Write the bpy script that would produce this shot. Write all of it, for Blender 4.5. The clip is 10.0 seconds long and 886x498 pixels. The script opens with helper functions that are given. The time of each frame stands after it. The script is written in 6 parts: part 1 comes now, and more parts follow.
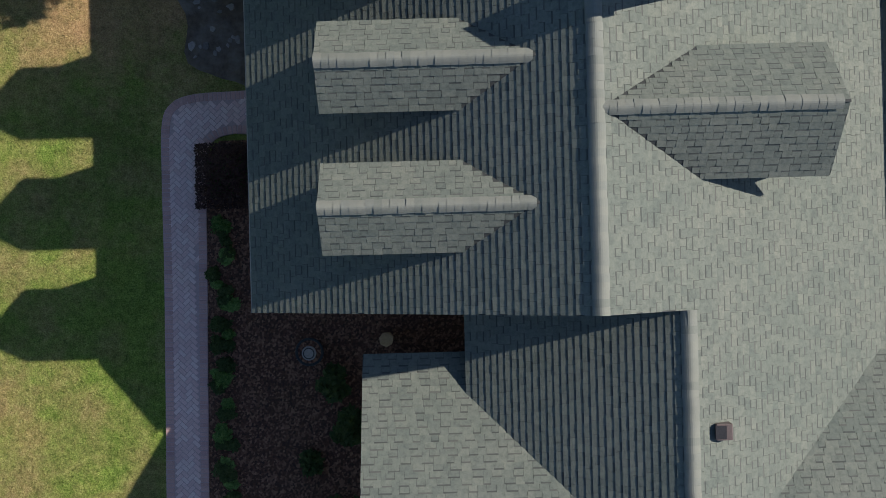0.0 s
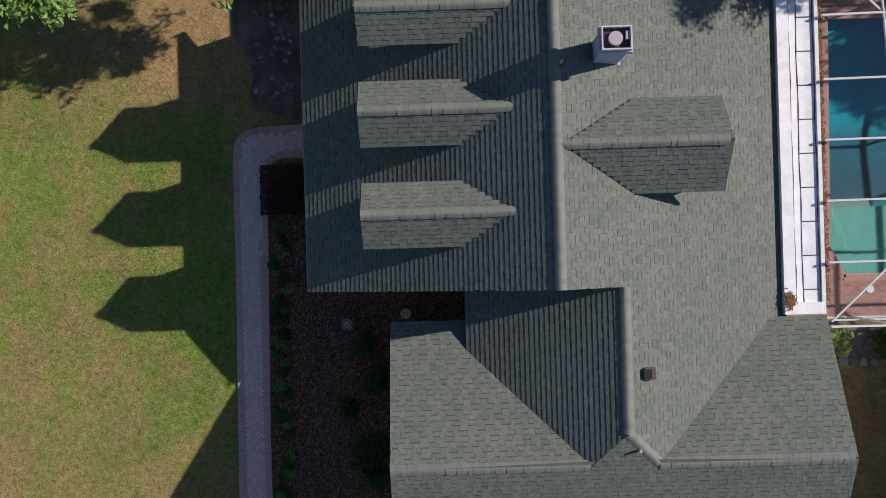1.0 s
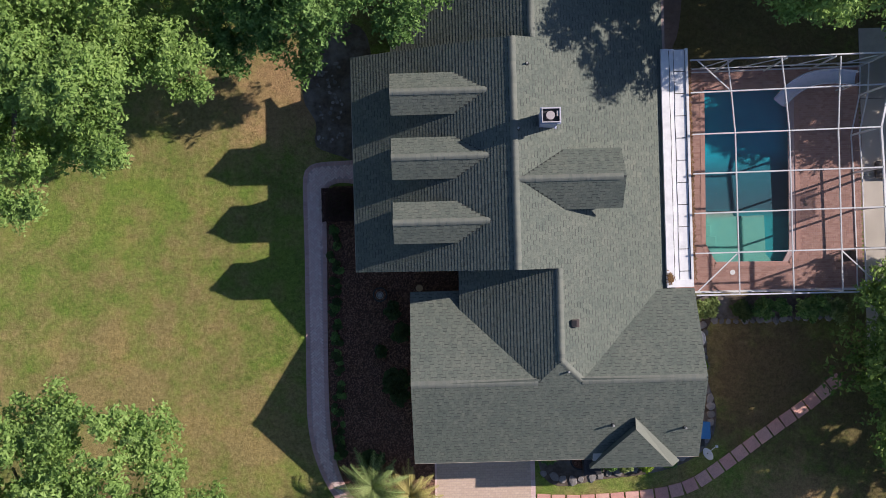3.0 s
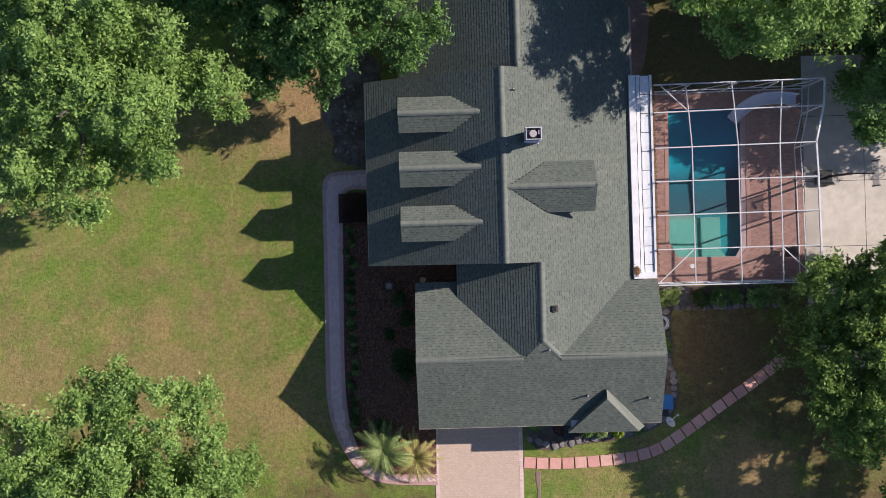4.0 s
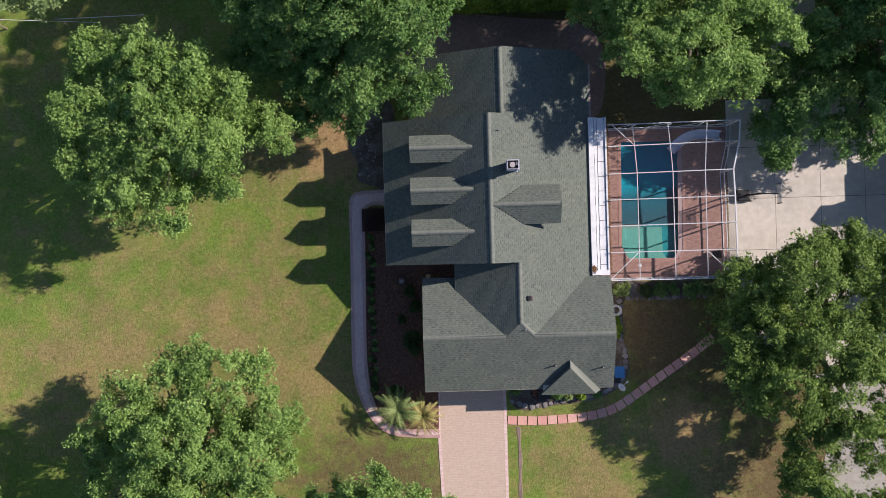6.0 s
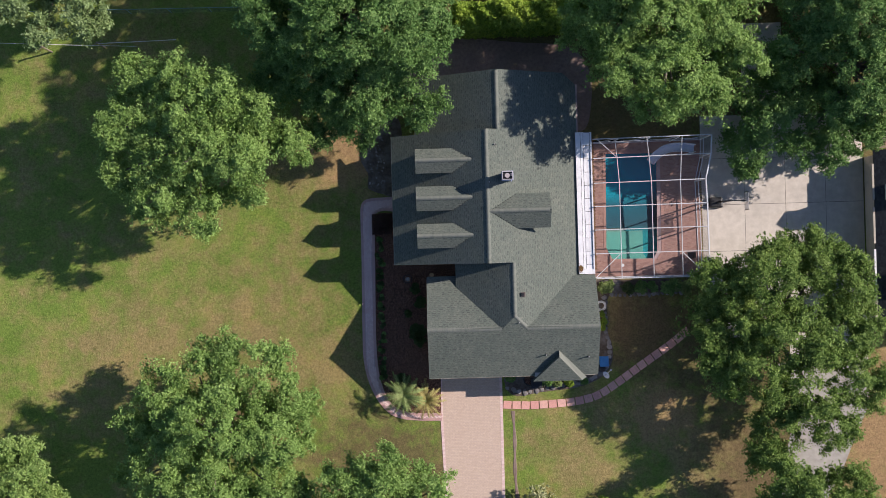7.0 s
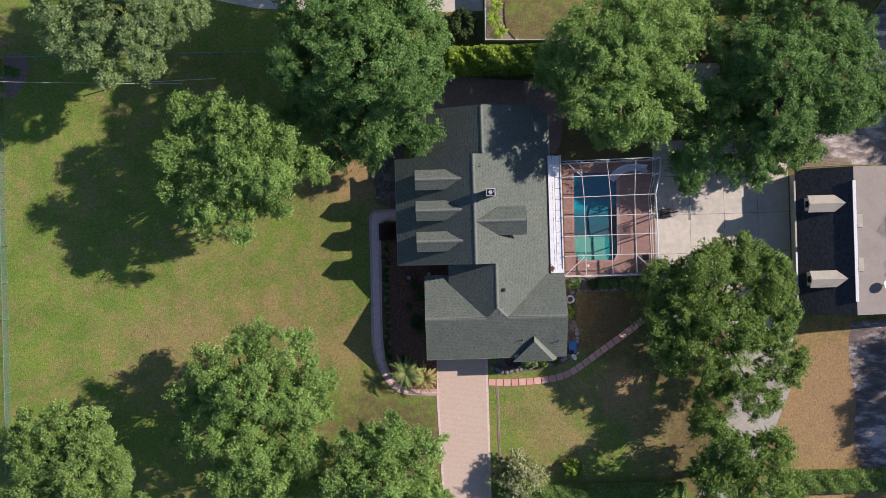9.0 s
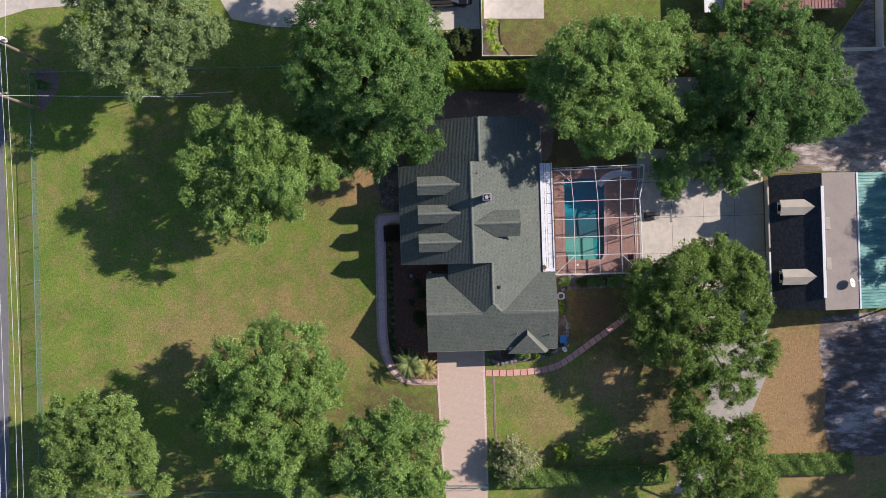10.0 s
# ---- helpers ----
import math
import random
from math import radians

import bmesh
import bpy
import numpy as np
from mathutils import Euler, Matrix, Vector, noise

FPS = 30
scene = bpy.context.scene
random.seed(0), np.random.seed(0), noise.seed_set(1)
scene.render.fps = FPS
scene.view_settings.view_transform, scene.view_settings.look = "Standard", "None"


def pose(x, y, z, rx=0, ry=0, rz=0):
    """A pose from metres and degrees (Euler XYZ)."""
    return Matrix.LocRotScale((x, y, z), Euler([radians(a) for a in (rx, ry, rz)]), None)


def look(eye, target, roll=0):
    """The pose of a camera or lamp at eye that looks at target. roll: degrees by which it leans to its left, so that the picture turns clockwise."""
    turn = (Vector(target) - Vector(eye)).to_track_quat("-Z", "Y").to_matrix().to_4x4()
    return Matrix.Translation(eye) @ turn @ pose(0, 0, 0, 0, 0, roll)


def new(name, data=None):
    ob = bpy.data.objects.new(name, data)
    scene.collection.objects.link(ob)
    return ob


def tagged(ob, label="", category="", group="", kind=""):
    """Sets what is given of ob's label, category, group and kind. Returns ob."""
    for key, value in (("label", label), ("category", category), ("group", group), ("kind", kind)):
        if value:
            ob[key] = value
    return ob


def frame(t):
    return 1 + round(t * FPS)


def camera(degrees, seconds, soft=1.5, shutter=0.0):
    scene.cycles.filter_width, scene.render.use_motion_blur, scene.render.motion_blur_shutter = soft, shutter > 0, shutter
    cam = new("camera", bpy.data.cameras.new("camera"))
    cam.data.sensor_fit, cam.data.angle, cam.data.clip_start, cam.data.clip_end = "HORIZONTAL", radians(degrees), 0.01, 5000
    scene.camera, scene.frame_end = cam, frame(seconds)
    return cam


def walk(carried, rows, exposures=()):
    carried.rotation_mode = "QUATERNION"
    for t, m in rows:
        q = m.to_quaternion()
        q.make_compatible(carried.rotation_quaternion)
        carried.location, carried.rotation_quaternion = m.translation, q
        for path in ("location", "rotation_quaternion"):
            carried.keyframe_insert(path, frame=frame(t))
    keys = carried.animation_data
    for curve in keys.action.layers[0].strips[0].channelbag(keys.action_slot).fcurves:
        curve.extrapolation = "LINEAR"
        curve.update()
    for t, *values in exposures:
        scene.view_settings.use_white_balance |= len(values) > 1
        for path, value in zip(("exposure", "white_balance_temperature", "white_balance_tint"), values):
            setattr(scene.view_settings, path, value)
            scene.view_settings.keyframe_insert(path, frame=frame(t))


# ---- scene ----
import collections

cam = camera(50.0, 10.0, soft=0.55)
EXPOSURES = [(t, e, 6500, 15 if t == 0 else 19) for t, e in ((0, 0.38), (0.5, 0.04), (1.0, 0.02), (2.0, 0.09), (3.0, 0.19), (4.5, 0.25), (10, 0.19))]
PATH = [
    (0.0, 0.243, 0.413, 22.217, 0.051, 0.246, -1.499),
    (0.5, 0.167, 0.297, 25.675, 0.039, 0.232, -1.577),
    (1.0, 0.099, 0.304, 29.140, 0.013, 0.232, -1.708),
    (1.5, 0.033, 0.268, 32.645, 0.004, 0.233, -1.713),
    (2.0, 0.102, 0.195, 36.112, 0.005, 0.254, -1.720),
    (2.5, 0.107, 0.158, 39.627, 0.004, 0.265, -1.596),
    (4.0, 0.134, -0.025, 50.115, -0.006, 0.269, -1.656),
    (4.5, 0.197, -0.084, 53.469, -0.009, 0.273, -1.559),
    (5.0, 0.207, -0.015, 56.868, -0.005, 0.279, -1.618),
    (5.5, 0.208, 0.094, 60.269, -0.002, 0.288, -1.642),
    (7.0, 0.034, 0.268, 70.642, 0.010, 0.276, -1.644),
    (7.5, 0.151, 0.318, 74.070, 0.019, 0.256, -1.666),
    (8.0, 0.330, 0.351, 77.537, 0.029, 0.265, -1.650),
    (8.5, 0.407, 0.440, 81.122, 0.040, 0.270, -1.730),
    (9.0, 0.516, 0.508, 84.615, 0.034, 0.265, -1.723),
    (9.5, 0.561, 0.572, 88.103, 0.036, 0.267, -1.757),
    (10.0, 0.541, 0.541, 91.316, 0.037, 0.265, -1.765),
]
walk(cam, [(t, pose(x, y, z, rx, ry, rz)) for t, x, y, z, rx, ry, rz in PATH], EXPOSURES)

# ---- world and light ----
SUN_TO = Vector((1.575, 0.475, 1.0)).normalized()
world = bpy.data.worlds.new("world")
scene.world = world
world.use_nodes = True
wn = world.node_tree.nodes
sky = wn.new("ShaderNodeTexSky")
sky.sky_type = "NISHITA"
sky.sun_disc = False
sky.ozone_density = 4.0
sky.dust_density = 0.4
sky.sun_elevation = math.asin(SUN_TO.z)
sky.sun_rotation = math.atan2(SUN_TO.x, SUN_TO.y)
wn["Background"].inputs["Strength"].default_value = 0.089
world.node_tree.links.new(sky.outputs["Color"], wn["Background"].inputs["Color"])
sun = new("sun", bpy.data.lights.new("sun", "SUN"))
sun.data.energy = 5.0
sun.data.angle = radians(0.6)
sun.data.color = (1.0, 0.93, 0.82)
sun.matrix_world = look(SUN_TO * 100, (0, 0, 0))


# ---- materials ----
def nodes_of(name):
    m = bpy.data.materials.new(name)
    m.use_nodes = True
    t = m.node_tree
    return m, t, t.nodes["Principled BSDF"]


def noise_node(t, pos, scale, detail=5.0, rough=0.6):
    n = t.nodes.new("ShaderNodeTexNoise")
    n.inputs["Scale"].default_value = scale
    n.inputs["Detail"].default_value = detail
    n.inputs["Roughness"].default_value = rough
    t.links.new(pos, n.inputs["Vector"])
    return n.outputs["Fac"]


def ramp(t, fac, stops):
    r = t.nodes.new("ShaderNodeValToRGB")
    e = r.color_ramp.elements
    while len(e) < len(stops):
        e.new(0.5)
    for k, (p, c) in enumerate(stops):
        e[k].position = p
        e[k].color = (*c, 1)
    t.links.new(fac, r.inputs["Fac"])
    return r.outputs["Color"]


def mixed(t, fac, a, b, kind="MIX"):
    n = t.nodes.new("ShaderNodeMix")
    n.data_type = "RGBA"
    n.blend_type = kind
    for sock, v in ((n.inputs["Factor"], fac), (n.inputs["A"], a), (n.inputs["B"], b)):
        if isinstance(v, (int, float)):
            sock.default_value = v
        elif isinstance(v, tuple):
            sock.default_value = (*v, 1)
        else:
            t.links.new(v, sock)
    return n.outputs["Result"]


def arith(t, op, a, b=0.0):
    n = t.nodes.new("ShaderNodeMath")
    n.operation = op
    for k, v in enumerate((a, b)):
        if isinstance(v, (int, float)):
            n.inputs[k].default_value = v
        else:
            t.links.new(v, n.inputs[k])
    return n.outputs[0]


def bump(t, bsdf, height, strength, dist):
    b = t.nodes.new("ShaderNodeBump")
    b.inputs["Strength"].default_value = strength
    b.inputs["Distance"].default_value = dist
    t.links.new(height, b.inputs["Height"])
    t.links.new(b.outputs["Normal"], bsdf.inputs["Normal"])


def position(t):
    return t.nodes.new("ShaderNodeNewGeometry").outputs["Position"]


def piece_random(t):
    """0..1, one value for each piece, whether joined or an object of its own."""
    a = t.nodes.new("ShaderNodeNewGeometry").outputs["Random Per Island"]
    b = t.nodes.new("ShaderNodeObjectInfo").outputs["Random"]
    return arith(t, "FRACT", arith(t, "ADD", a, b))


def plain(name, dark, light, fine=30.0, coarse=1.2, rough=0.8, metal=0.0, relief=0.3, dist=0.01, stain=0.35, stain_color=None):
    """A surface with fine grain and broad stains."""
    m, t, s = nodes_of(name)
    p = position(t)
    f = noise_node(t, p, fine)
    c = noise_node(t, p, coarse, 6, 0.65)
    col = ramp(t, f, [(0.3, dark), (0.7, light)])
    sc = stain_color or tuple(v * 0.6 for v in dark)
    k = arith(t, "MULTIPLY", ramp(t, c, [(0.45, (0, 0, 0)), (0.7, (1, 1, 1))]), stain)
    col = mixed(t, k, col, sc)
    t.links.new(col, s.inputs["Base Color"])
    s.inputs["Roughness"].default_value = rough
    s.inputs["Metallic"].default_value = metal
    bump(t, s, f, relief, dist)
    return m


def pieces(name, tones, fine=60.0, coarse=0.8, rough=0.9, relief=0.4, dist=0.006, stain=0.25, stain_color=(0.08, 0.08, 0.08)):
    """Pieces that differ one from another: shingles, pavers, stones."""
    m, t, s = nodes_of(name)
    p = position(t)
    r = piece_random(t)
    col = ramp(t, r, [(k / (len(tones) - 1), c) for k, c in enumerate(tones)])
    f = noise_node(t, p, fine, 3)
    col = mixed(t, 0.5, col, ramp(t, f, [(0.3, (0.45, 0.45, 0.45)), (0.7, (1, 1, 1))]), "MULTIPLY")
    c = noise_node(t, p, coarse, 6, 0.7)
    k = arith(t, "MULTIPLY", ramp(t, c, [(0.45, (0, 0, 0)), (0.72, (1, 1, 1))]), stain)
    col = mixed(t, k, col, stain_color)
    t.links.new(col, s.inputs["Base Color"])
    s.inputs["Roughness"].default_value = rough
    bump(t, s, f, relief, dist)
    return m


def shingle_blend(name, tones):
    """Tabs of several blends, with blotches of dark granules and faint streaks of algae."""
    m, t, s = nodes_of(name)
    p = position(t)
    col = ramp(t, piece_random(t), [(k / (len(tones) - 1), c) for k, c in enumerate(tones)])
    f = noise_node(t, p, 70, 3)
    col = mixed(t, 0.5, col, ramp(t, f, [(0.3, (0.45, 0.45, 0.45)), (0.7, (1, 1, 1))]), "MULTIPLY")
    blot = noise_node(t, p, 11, 4, 0.7)
    col = mixed(t, 0.55, col, ramp(t, blot, [(0.34, (0.55, 0.60, 0.60)), (0.52, (1, 1, 1)), (0.7, (1.2, 1.17, 1.1))]), "MULTIPLY")
    wide = noise_node(t, p, 0.7, 6, 0.7)
    col = mixed(t, 0.5, col, ramp(t, wide, [(0.36, (0.80, 0.86, 0.84)), (0.64, (1.12, 1.08, 1.04))]), "MULTIPLY")
    t.links.new(col, s.inputs["Base Color"])
    s.inputs["Roughness"].default_value = 0.9
    bump(t, s, f, 0.5, 0.006)
    return m


def leafy(name, deep, mid, tip):
    m, t, s = nodes_of(name)
    p = position(t)
    r = piece_random(t)
    col = ramp(t, r, [(0.0, deep), (0.5, mid), (1.0, tip)])
    c = noise_node(t, p, 0.55, 3, 0.6)
    patch = ramp(t, c, [(0.34, deep), (0.5, mid), (0.66, tip)])
    col = mixed(t, 0.4, col, patch)
    t.links.new(col, s.inputs["Base Color"])
    s.inputs["Roughness"].default_value = 0.55
    s.inputs["Specular IOR Level"].default_value = 0.15
    tr = t.nodes.new("ShaderNodeBsdfTranslucent")
    t.links.new(col, tr.inputs["Color"])
    mx = t.nodes.new("ShaderNodeMixShader")
    mx.inputs["Fac"].default_value = 0.22
    t.links.new(s.outputs[0], mx.inputs[1])
    t.links.new(tr.outputs[0], mx.inputs[2])
    t.links.new(mx.outputs[0], t.nodes["Material Output"].inputs["Surface"])
    return m


SHINGLE = shingle_blend("green_grey_shingle", [(0.136, 0.160, 0.140), (0.156, 0.180, 0.156), (0.172, 0.195, 0.166), (0.148, 0.172, 0.150), (0.186, 0.208, 0.176)])
CAP = pieces("ridge_cap_shingle", [(0.17, 0.19, 0.165), (0.22, 0.235, 0.20), (0.19, 0.21, 0.185)], fine=90, stain=0.15)
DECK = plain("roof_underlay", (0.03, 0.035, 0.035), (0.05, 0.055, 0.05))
STUCCO = plain("cream_stucco", (0.55, 0.50, 0.42), (0.68, 0.63, 0.54), fine=50, relief=0.4)
SIDING = plain("pale_siding", (0.60, 0.60, 0.57), (0.72, 0.72, 0.69), fine=20)
WHITE = plain("white_paint", (0.70, 0.71, 0.73), (0.84, 0.85, 0.87), fine=12, rough=0.5, relief=0.1, stain=0.15, stain_color=(0.45, 0.42, 0.38))
PAN = plain("weathered_white_metal", (0.80, 0.80, 0.82), (0.92, 0.92, 0.93), fine=4, coarse=2.6, rough=0.5, relief=0.1, stain=0.3, stain_color=(0.48, 0.48, 0.50))
ALU = plain("white_aluminium", (0.72, 0.73, 0.75), (0.82, 0.83, 0.85), fine=8, rough=0.4, relief=0.05, stain=0.1)
GRIME = plain("black_sealant", (0.02, 0.02, 0.022), (0.06, 0.06, 0.06))
CHIMNEY = plain("pale_blue_stucco", (0.34, 0.37, 0.50), (0.44, 0.47, 0.60), fine=30, stain=0.25, stain_color=(0.35, 0.37, 0.42))
DARK = plain("dark_metal", (0.02, 0.02, 0.022), (0.05, 0.05, 0.055), rough=0.5)
BLACK = plain("black_plastic", (0.012, 0.012, 0.014), (0.03, 0.03, 0.032), rough=0.45)
BLUE = plain("blue_plastic", (0.03, 0.16, 0.42), (0.05, 0.24, 0.55), rough=0.4, stain=0.1)
LITTER = pieces("dry_leaf_litter", [(0.16, 0.08, 0.03), (0.30, 0.16, 0.06), (0.22, 0.12, 0.05), (0.38, 0.24, 0.10)], relief=0.2)
PAVER = pieces("mauve_clay_paver", [(0.80, 0.55, 0.53), (0.88, 0.64, 0.61), (0.92, 0.74, 0.70), (0.83, 0.58, 0.56)], stain=0.12, stain_color=(0.20, 0.15, 0.14))
EDGER = pieces("dark_red_edge_paver", [(0.66, 0.40, 0.37), (0.72, 0.46, 0.42), (0.60, 0.36, 0.34)], stain=0.25)
JOINT = plain("paver_joint_sand", (0.46, 0.33, 0.32), (0.58, 0.43, 0.42))
DECKPAVER = pieces("red_brick_deck_paver", [(0.40, 0.225, 0.185), (0.48, 0.285, 0.24), (0.54, 0.335, 0.285), (0.44, 0.25, 0.21)], stain=0.3, stain_color=(0.24, 0.14, 0.11))
SLAB = pieces("red_concrete_slab", [(0.80, 0.40, 0.35), (0.86, 0.48, 0.41), (0.90, 0.54, 0.46)], fine=25, coarse=3, stain=0.3, stain_color=(0.28, 0.15, 0.12))
STONE = pieces("grey_field_stone", [(0.20, 0.185, 0.18), (0.30, 0.28, 0.27), (0.42, 0.38, 0.365)], fine=14, relief=0.6, dist=0.03, stain=0.35)
CONCRETE = plain("bleached_concrete", (0.56, 0.505, 0.44), (0.68, 0.62, 0.55), fine=2.2, coarse=0.45, rough=0.9, relief=0.2, stain=0.35, stain_color=(0.29, 0.265, 0.225))
SOIL = plain("bare_sandy_soil", (0.16, 0.12, 0.085), (0.30, 0.235, 0.17), fine=5, coarse=0.5, relief=0.5, dist=0.03, stain=0.5, stain_color=(0.10, 0.075, 0.055))
ASPHALT = plain("grey_asphalt", (0.16, 0.16, 0.165), (0.24, 0.24, 0.245), fine=20, coarse=0.7)
WOOD = plain("weathered_pole_wood", (0.20, 0.16, 0.12), (0.34, 0.28, 0.21), fine=9, rough=0.9)
BARNROOF = pieces("charcoal_shingle", [(0.030, 0.034, 0.042), (0.045, 0.050, 0.060), (0.06, 0.066, 0.075)], stain=0.2)
BARNBACK = plain("tan_membrane", (0.25, 0.215, 0.195), (0.31, 0.27, 0.245), fine=8, coarse=0.6)
def teal_material():
    m, t, s = nodes_of("teal_metal_sheet")
    p = position(t)
    w = t.nodes.new("ShaderNodeMapping")
    w.inputs["Scale"].default_value = (0.35, 1.6, 1)
    t.links.new(p, w.inputs["Vector"])
    a = noise_node(t, w.outputs[0], 0.9, 7, 0.7)
    f = noise_node(t, w.outputs[0], 6, 4, 0.7)
    # streaks carry paint and algae tones, with tree shadow painted into the dark ones
    col = ramp(t, a, [(0.34, (0.035, 0.14, 0.15)), (0.5, (0.085, 0.29, 0.27)), (0.66, (0.30, 0.52, 0.42))])
    col = mixed(t, 0.6, col, ramp(t, f, [(0.35, (0.6, 0.65, 0.65)), (0.65, (1.15, 1.15, 1.12))]), "MULTIPLY")
    t.links.new(col, s.inputs["Base Color"])
    s.inputs["Roughness"].default_value = 0.5
    return m


TEAL = teal_material()
REDMETAL = plain("faded_red_metal", (0.33, 0.15, 0.13), (0.42, 0.21, 0.18), fine=6, coarse=0.6, rough=0.55)
TAN = plain("tan_vinyl", (0.42, 0.38, 0.31), (0.55, 0.50, 0.42), fine=15)
BARK = plain("grey_bark", (0.09, 0.075, 0.06), (0.20, 0.175, 0.145), fine=14, coarse=2, relief=0.8, dist=0.03)
GLASS = plain("dark_window_glass", (0.015, 0.018, 0.022), (0.03, 0.034, 0.04), rough=0.08, relief=0.0)
CARBODY = plain("black_car_paint", (0.008, 0.008, 0.01), (0.014, 0.014, 0.016), rough=0.15, relief=0.0, stain=0.0)
TAIL = plain("red_tail_lamp", (0.35, 0.01, 0.02), (0.45, 0.02, 0.03), rough=0.2, relief=0.0)
LEAF_OAK = leafy("oak_leaves", (0.054, 0.124, 0.034), (0.140, 0.268, 0.070), (0.275, 0.425, 0.135))
LEAF_PALE = leafy("pale_oak_leaves", (0.100, 0.185, 0.045), (0.225, 0.365, 0.092), (0.375, 0.530, 0.165))
LEAF_GREY = leafy("grey_green_oak_leaves", (0.12, 0.19, 0.065), (0.23, 0.33, 0.125), (0.38, 0.48, 0.22))
LEAF_YARD = leafy("olive_green_oak_leaves", (0.066, 0.122, 0.028), (0.165, 0.268, 0.057), (0.31, 0.43, 0.115))
LEAF_MID = leafy("mid_green_oak_leaves", (0.095, 0.170, 0.044), (0.22, 0.345, 0.090), (0.39, 0.51, 0.165))
LEAF_CREAM = leafy("pale_blossoming_leaves", (0.14, 0.19, 0.07), (0.32, 0.36, 0.16), (0.58, 0.56, 0.33))
LEAF_LIME = leafy("lime_leaves", (0.12, 0.20, 0.03), (0.24, 0.36, 0.045), (0.40, 0.50, 0.085))
LEAF_PALM = leafy("palm_fronds", (0.13, 0.19, 0.065), (0.25, 0.34, 0.115), (0.40, 0.46, 0.19))
LEAF_YELLOW = leafy("yellowing_palm_fronds", (0.28, 0.26, 0.08), (0.42, 0.38, 0.13), (0.56, 0.48, 0.20))
LEAF_SHRUB = leafy("dark_shrub_leaves", (0.04, 0.065, 0.022), (0.07, 0.11, 0.038), (0.13, 0.17, 0.06))
LEAF_BROWN = leafy("purple_brown_leaves", (0.05, 0.028, 0.028), (0.085, 0.048, 0.042), (0.13, 0.08, 0.062))


def lawn_material():
    m, t, s = nodes_of("lawn")
    p = position(t)
    fine = noise_node(t, p, 26, 4, 0.7)
    mid = noise_node(t, p, 0.75, 7, 0.68)
    big = noise_node(t, p, 0.11, 4, 0.6)
    green = ramp(t, fine, [(0.28, (0.078, 0.152, 0.028)), (0.5, (0.208, 0.305, 0.064)), (0.76, (0.40, 0.48, 0.15))])
    dry = ramp(t, fine, [(0.28, (0.235, 0.16, 0.08)), (0.5, (0.40, 0.285, 0.155)), (0.76, (0.56, 0.44, 0.26))])
    worn = None
    for x, y, r in ((-14, -6, 9), (-9, -8, 5), (33, -14, 8), (9, -15, 6), (-11, 7, 4), (20, -16, 6), (14, -5.5, 4), (-24, -8, 7)):
        d = t.nodes.new("ShaderNodeVectorMath")
        d.operation = "DISTANCE"
        t.links.new(p, d.inputs[0])
        d.inputs[1].default_value = (x, y, 0)
        v = arith(t, "SUBTRACT", 1.0, arith(t, "DIVIDE", d.outputs["Value"], r))
        worn = v if worn is None else arith(t, "MAXIMUM", worn, v)
    worn = arith(t, "MULTIPLY", arith(t, "MAXIMUM", worn, 0.0), 0.22)
    k = arith(t, "ADD", arith(t, "MULTIPLY", mid, 0.75), arith(t, "MULTIPLY", big, 0.5))
    k = ramp(t, arith(t, "ADD", k, worn), [(0.58, (0, 0, 0)), (0.80, (1, 1, 1))])
    clump = ramp(t, noise_node(t, p, 5.5, 5, 0.75), [(0.3, (0.55, 0.58, 0.5)), (0.7, (1.0, 1.0, 1.0))])
    col = mixed(t, arith(t, "MULTIPLY", k, 0.8), green, dry)
    col = mixed(t, 0.75, col, clump, "MULTIPLY")
    weed = ramp(t, noise_node(t, p, 1.5, 6, 0.7), [(0.62, (1, 1, 1)), (0.70, (0.52, 0.68, 0.5))])
    col = mixed(t, 0.8, col, weed, "MULTIPLY")
    drift = ramp(t, noise_node(t, p, 0.32, 5, 0.62), [(0.34, (0.66, 0.80, 0.62)), (0.5, (1.0, 1.0, 1.0)), (0.66, (1.22, 1.14, 1.05))])
    col = mixed(t, 0.6, col, drift, "MULTIPLY")
    # bare, littered earth under the crowns and round the sheds
    total = None
    for x, y, r in ((-6, 13.5, 4.6), (-15.5, -12.5, 2.5), (16, 13.5, 8), (26, 12, 10), (21, -7, 5.5), (14.5, -6.2, 3.0), (38, -13, 7), (33, 15, 9), (41, 14, 6), (-5, -17, 5), (6, 14.5, 9), (13, 10.0, 6.5), (24, -17, 5), (-4.6, 7.2, 2.2)):
        d = t.nodes.new("ShaderNodeVectorMath")
        d.operation = "DISTANCE"
        t.links.new(p, d.inputs[0])
        d.inputs[1].default_value = (x, y, 0)
        v = arith(t, "SUBTRACT", 1.0, arith(t, "DIVIDE", d.outputs["Value"], r * 1.7))
        total = v if total is None else arith(t, "MAXIMUM", total, v)
    mask = arith(t, "ADD", total, arith(t, "MULTIPLY", arith(t, "SUBTRACT", noise_node(t, p, 0.9, 7, 0.75), 0.5), 1.9))
    mask = ramp(t, mask, [(0.15, (0, 0, 0)), (0.62, (1, 1, 1))])
    earth = ramp(t, fine, [(0.25, (0.085, 0.06, 0.036)), (0.5, (0.15, 0.105, 0.064)), (0.8, (0.25, 0.18, 0.115))])
    col = mixed(t, arith(t, "MULTIPLY", mask, 0.8), col, earth)
    rusty = None
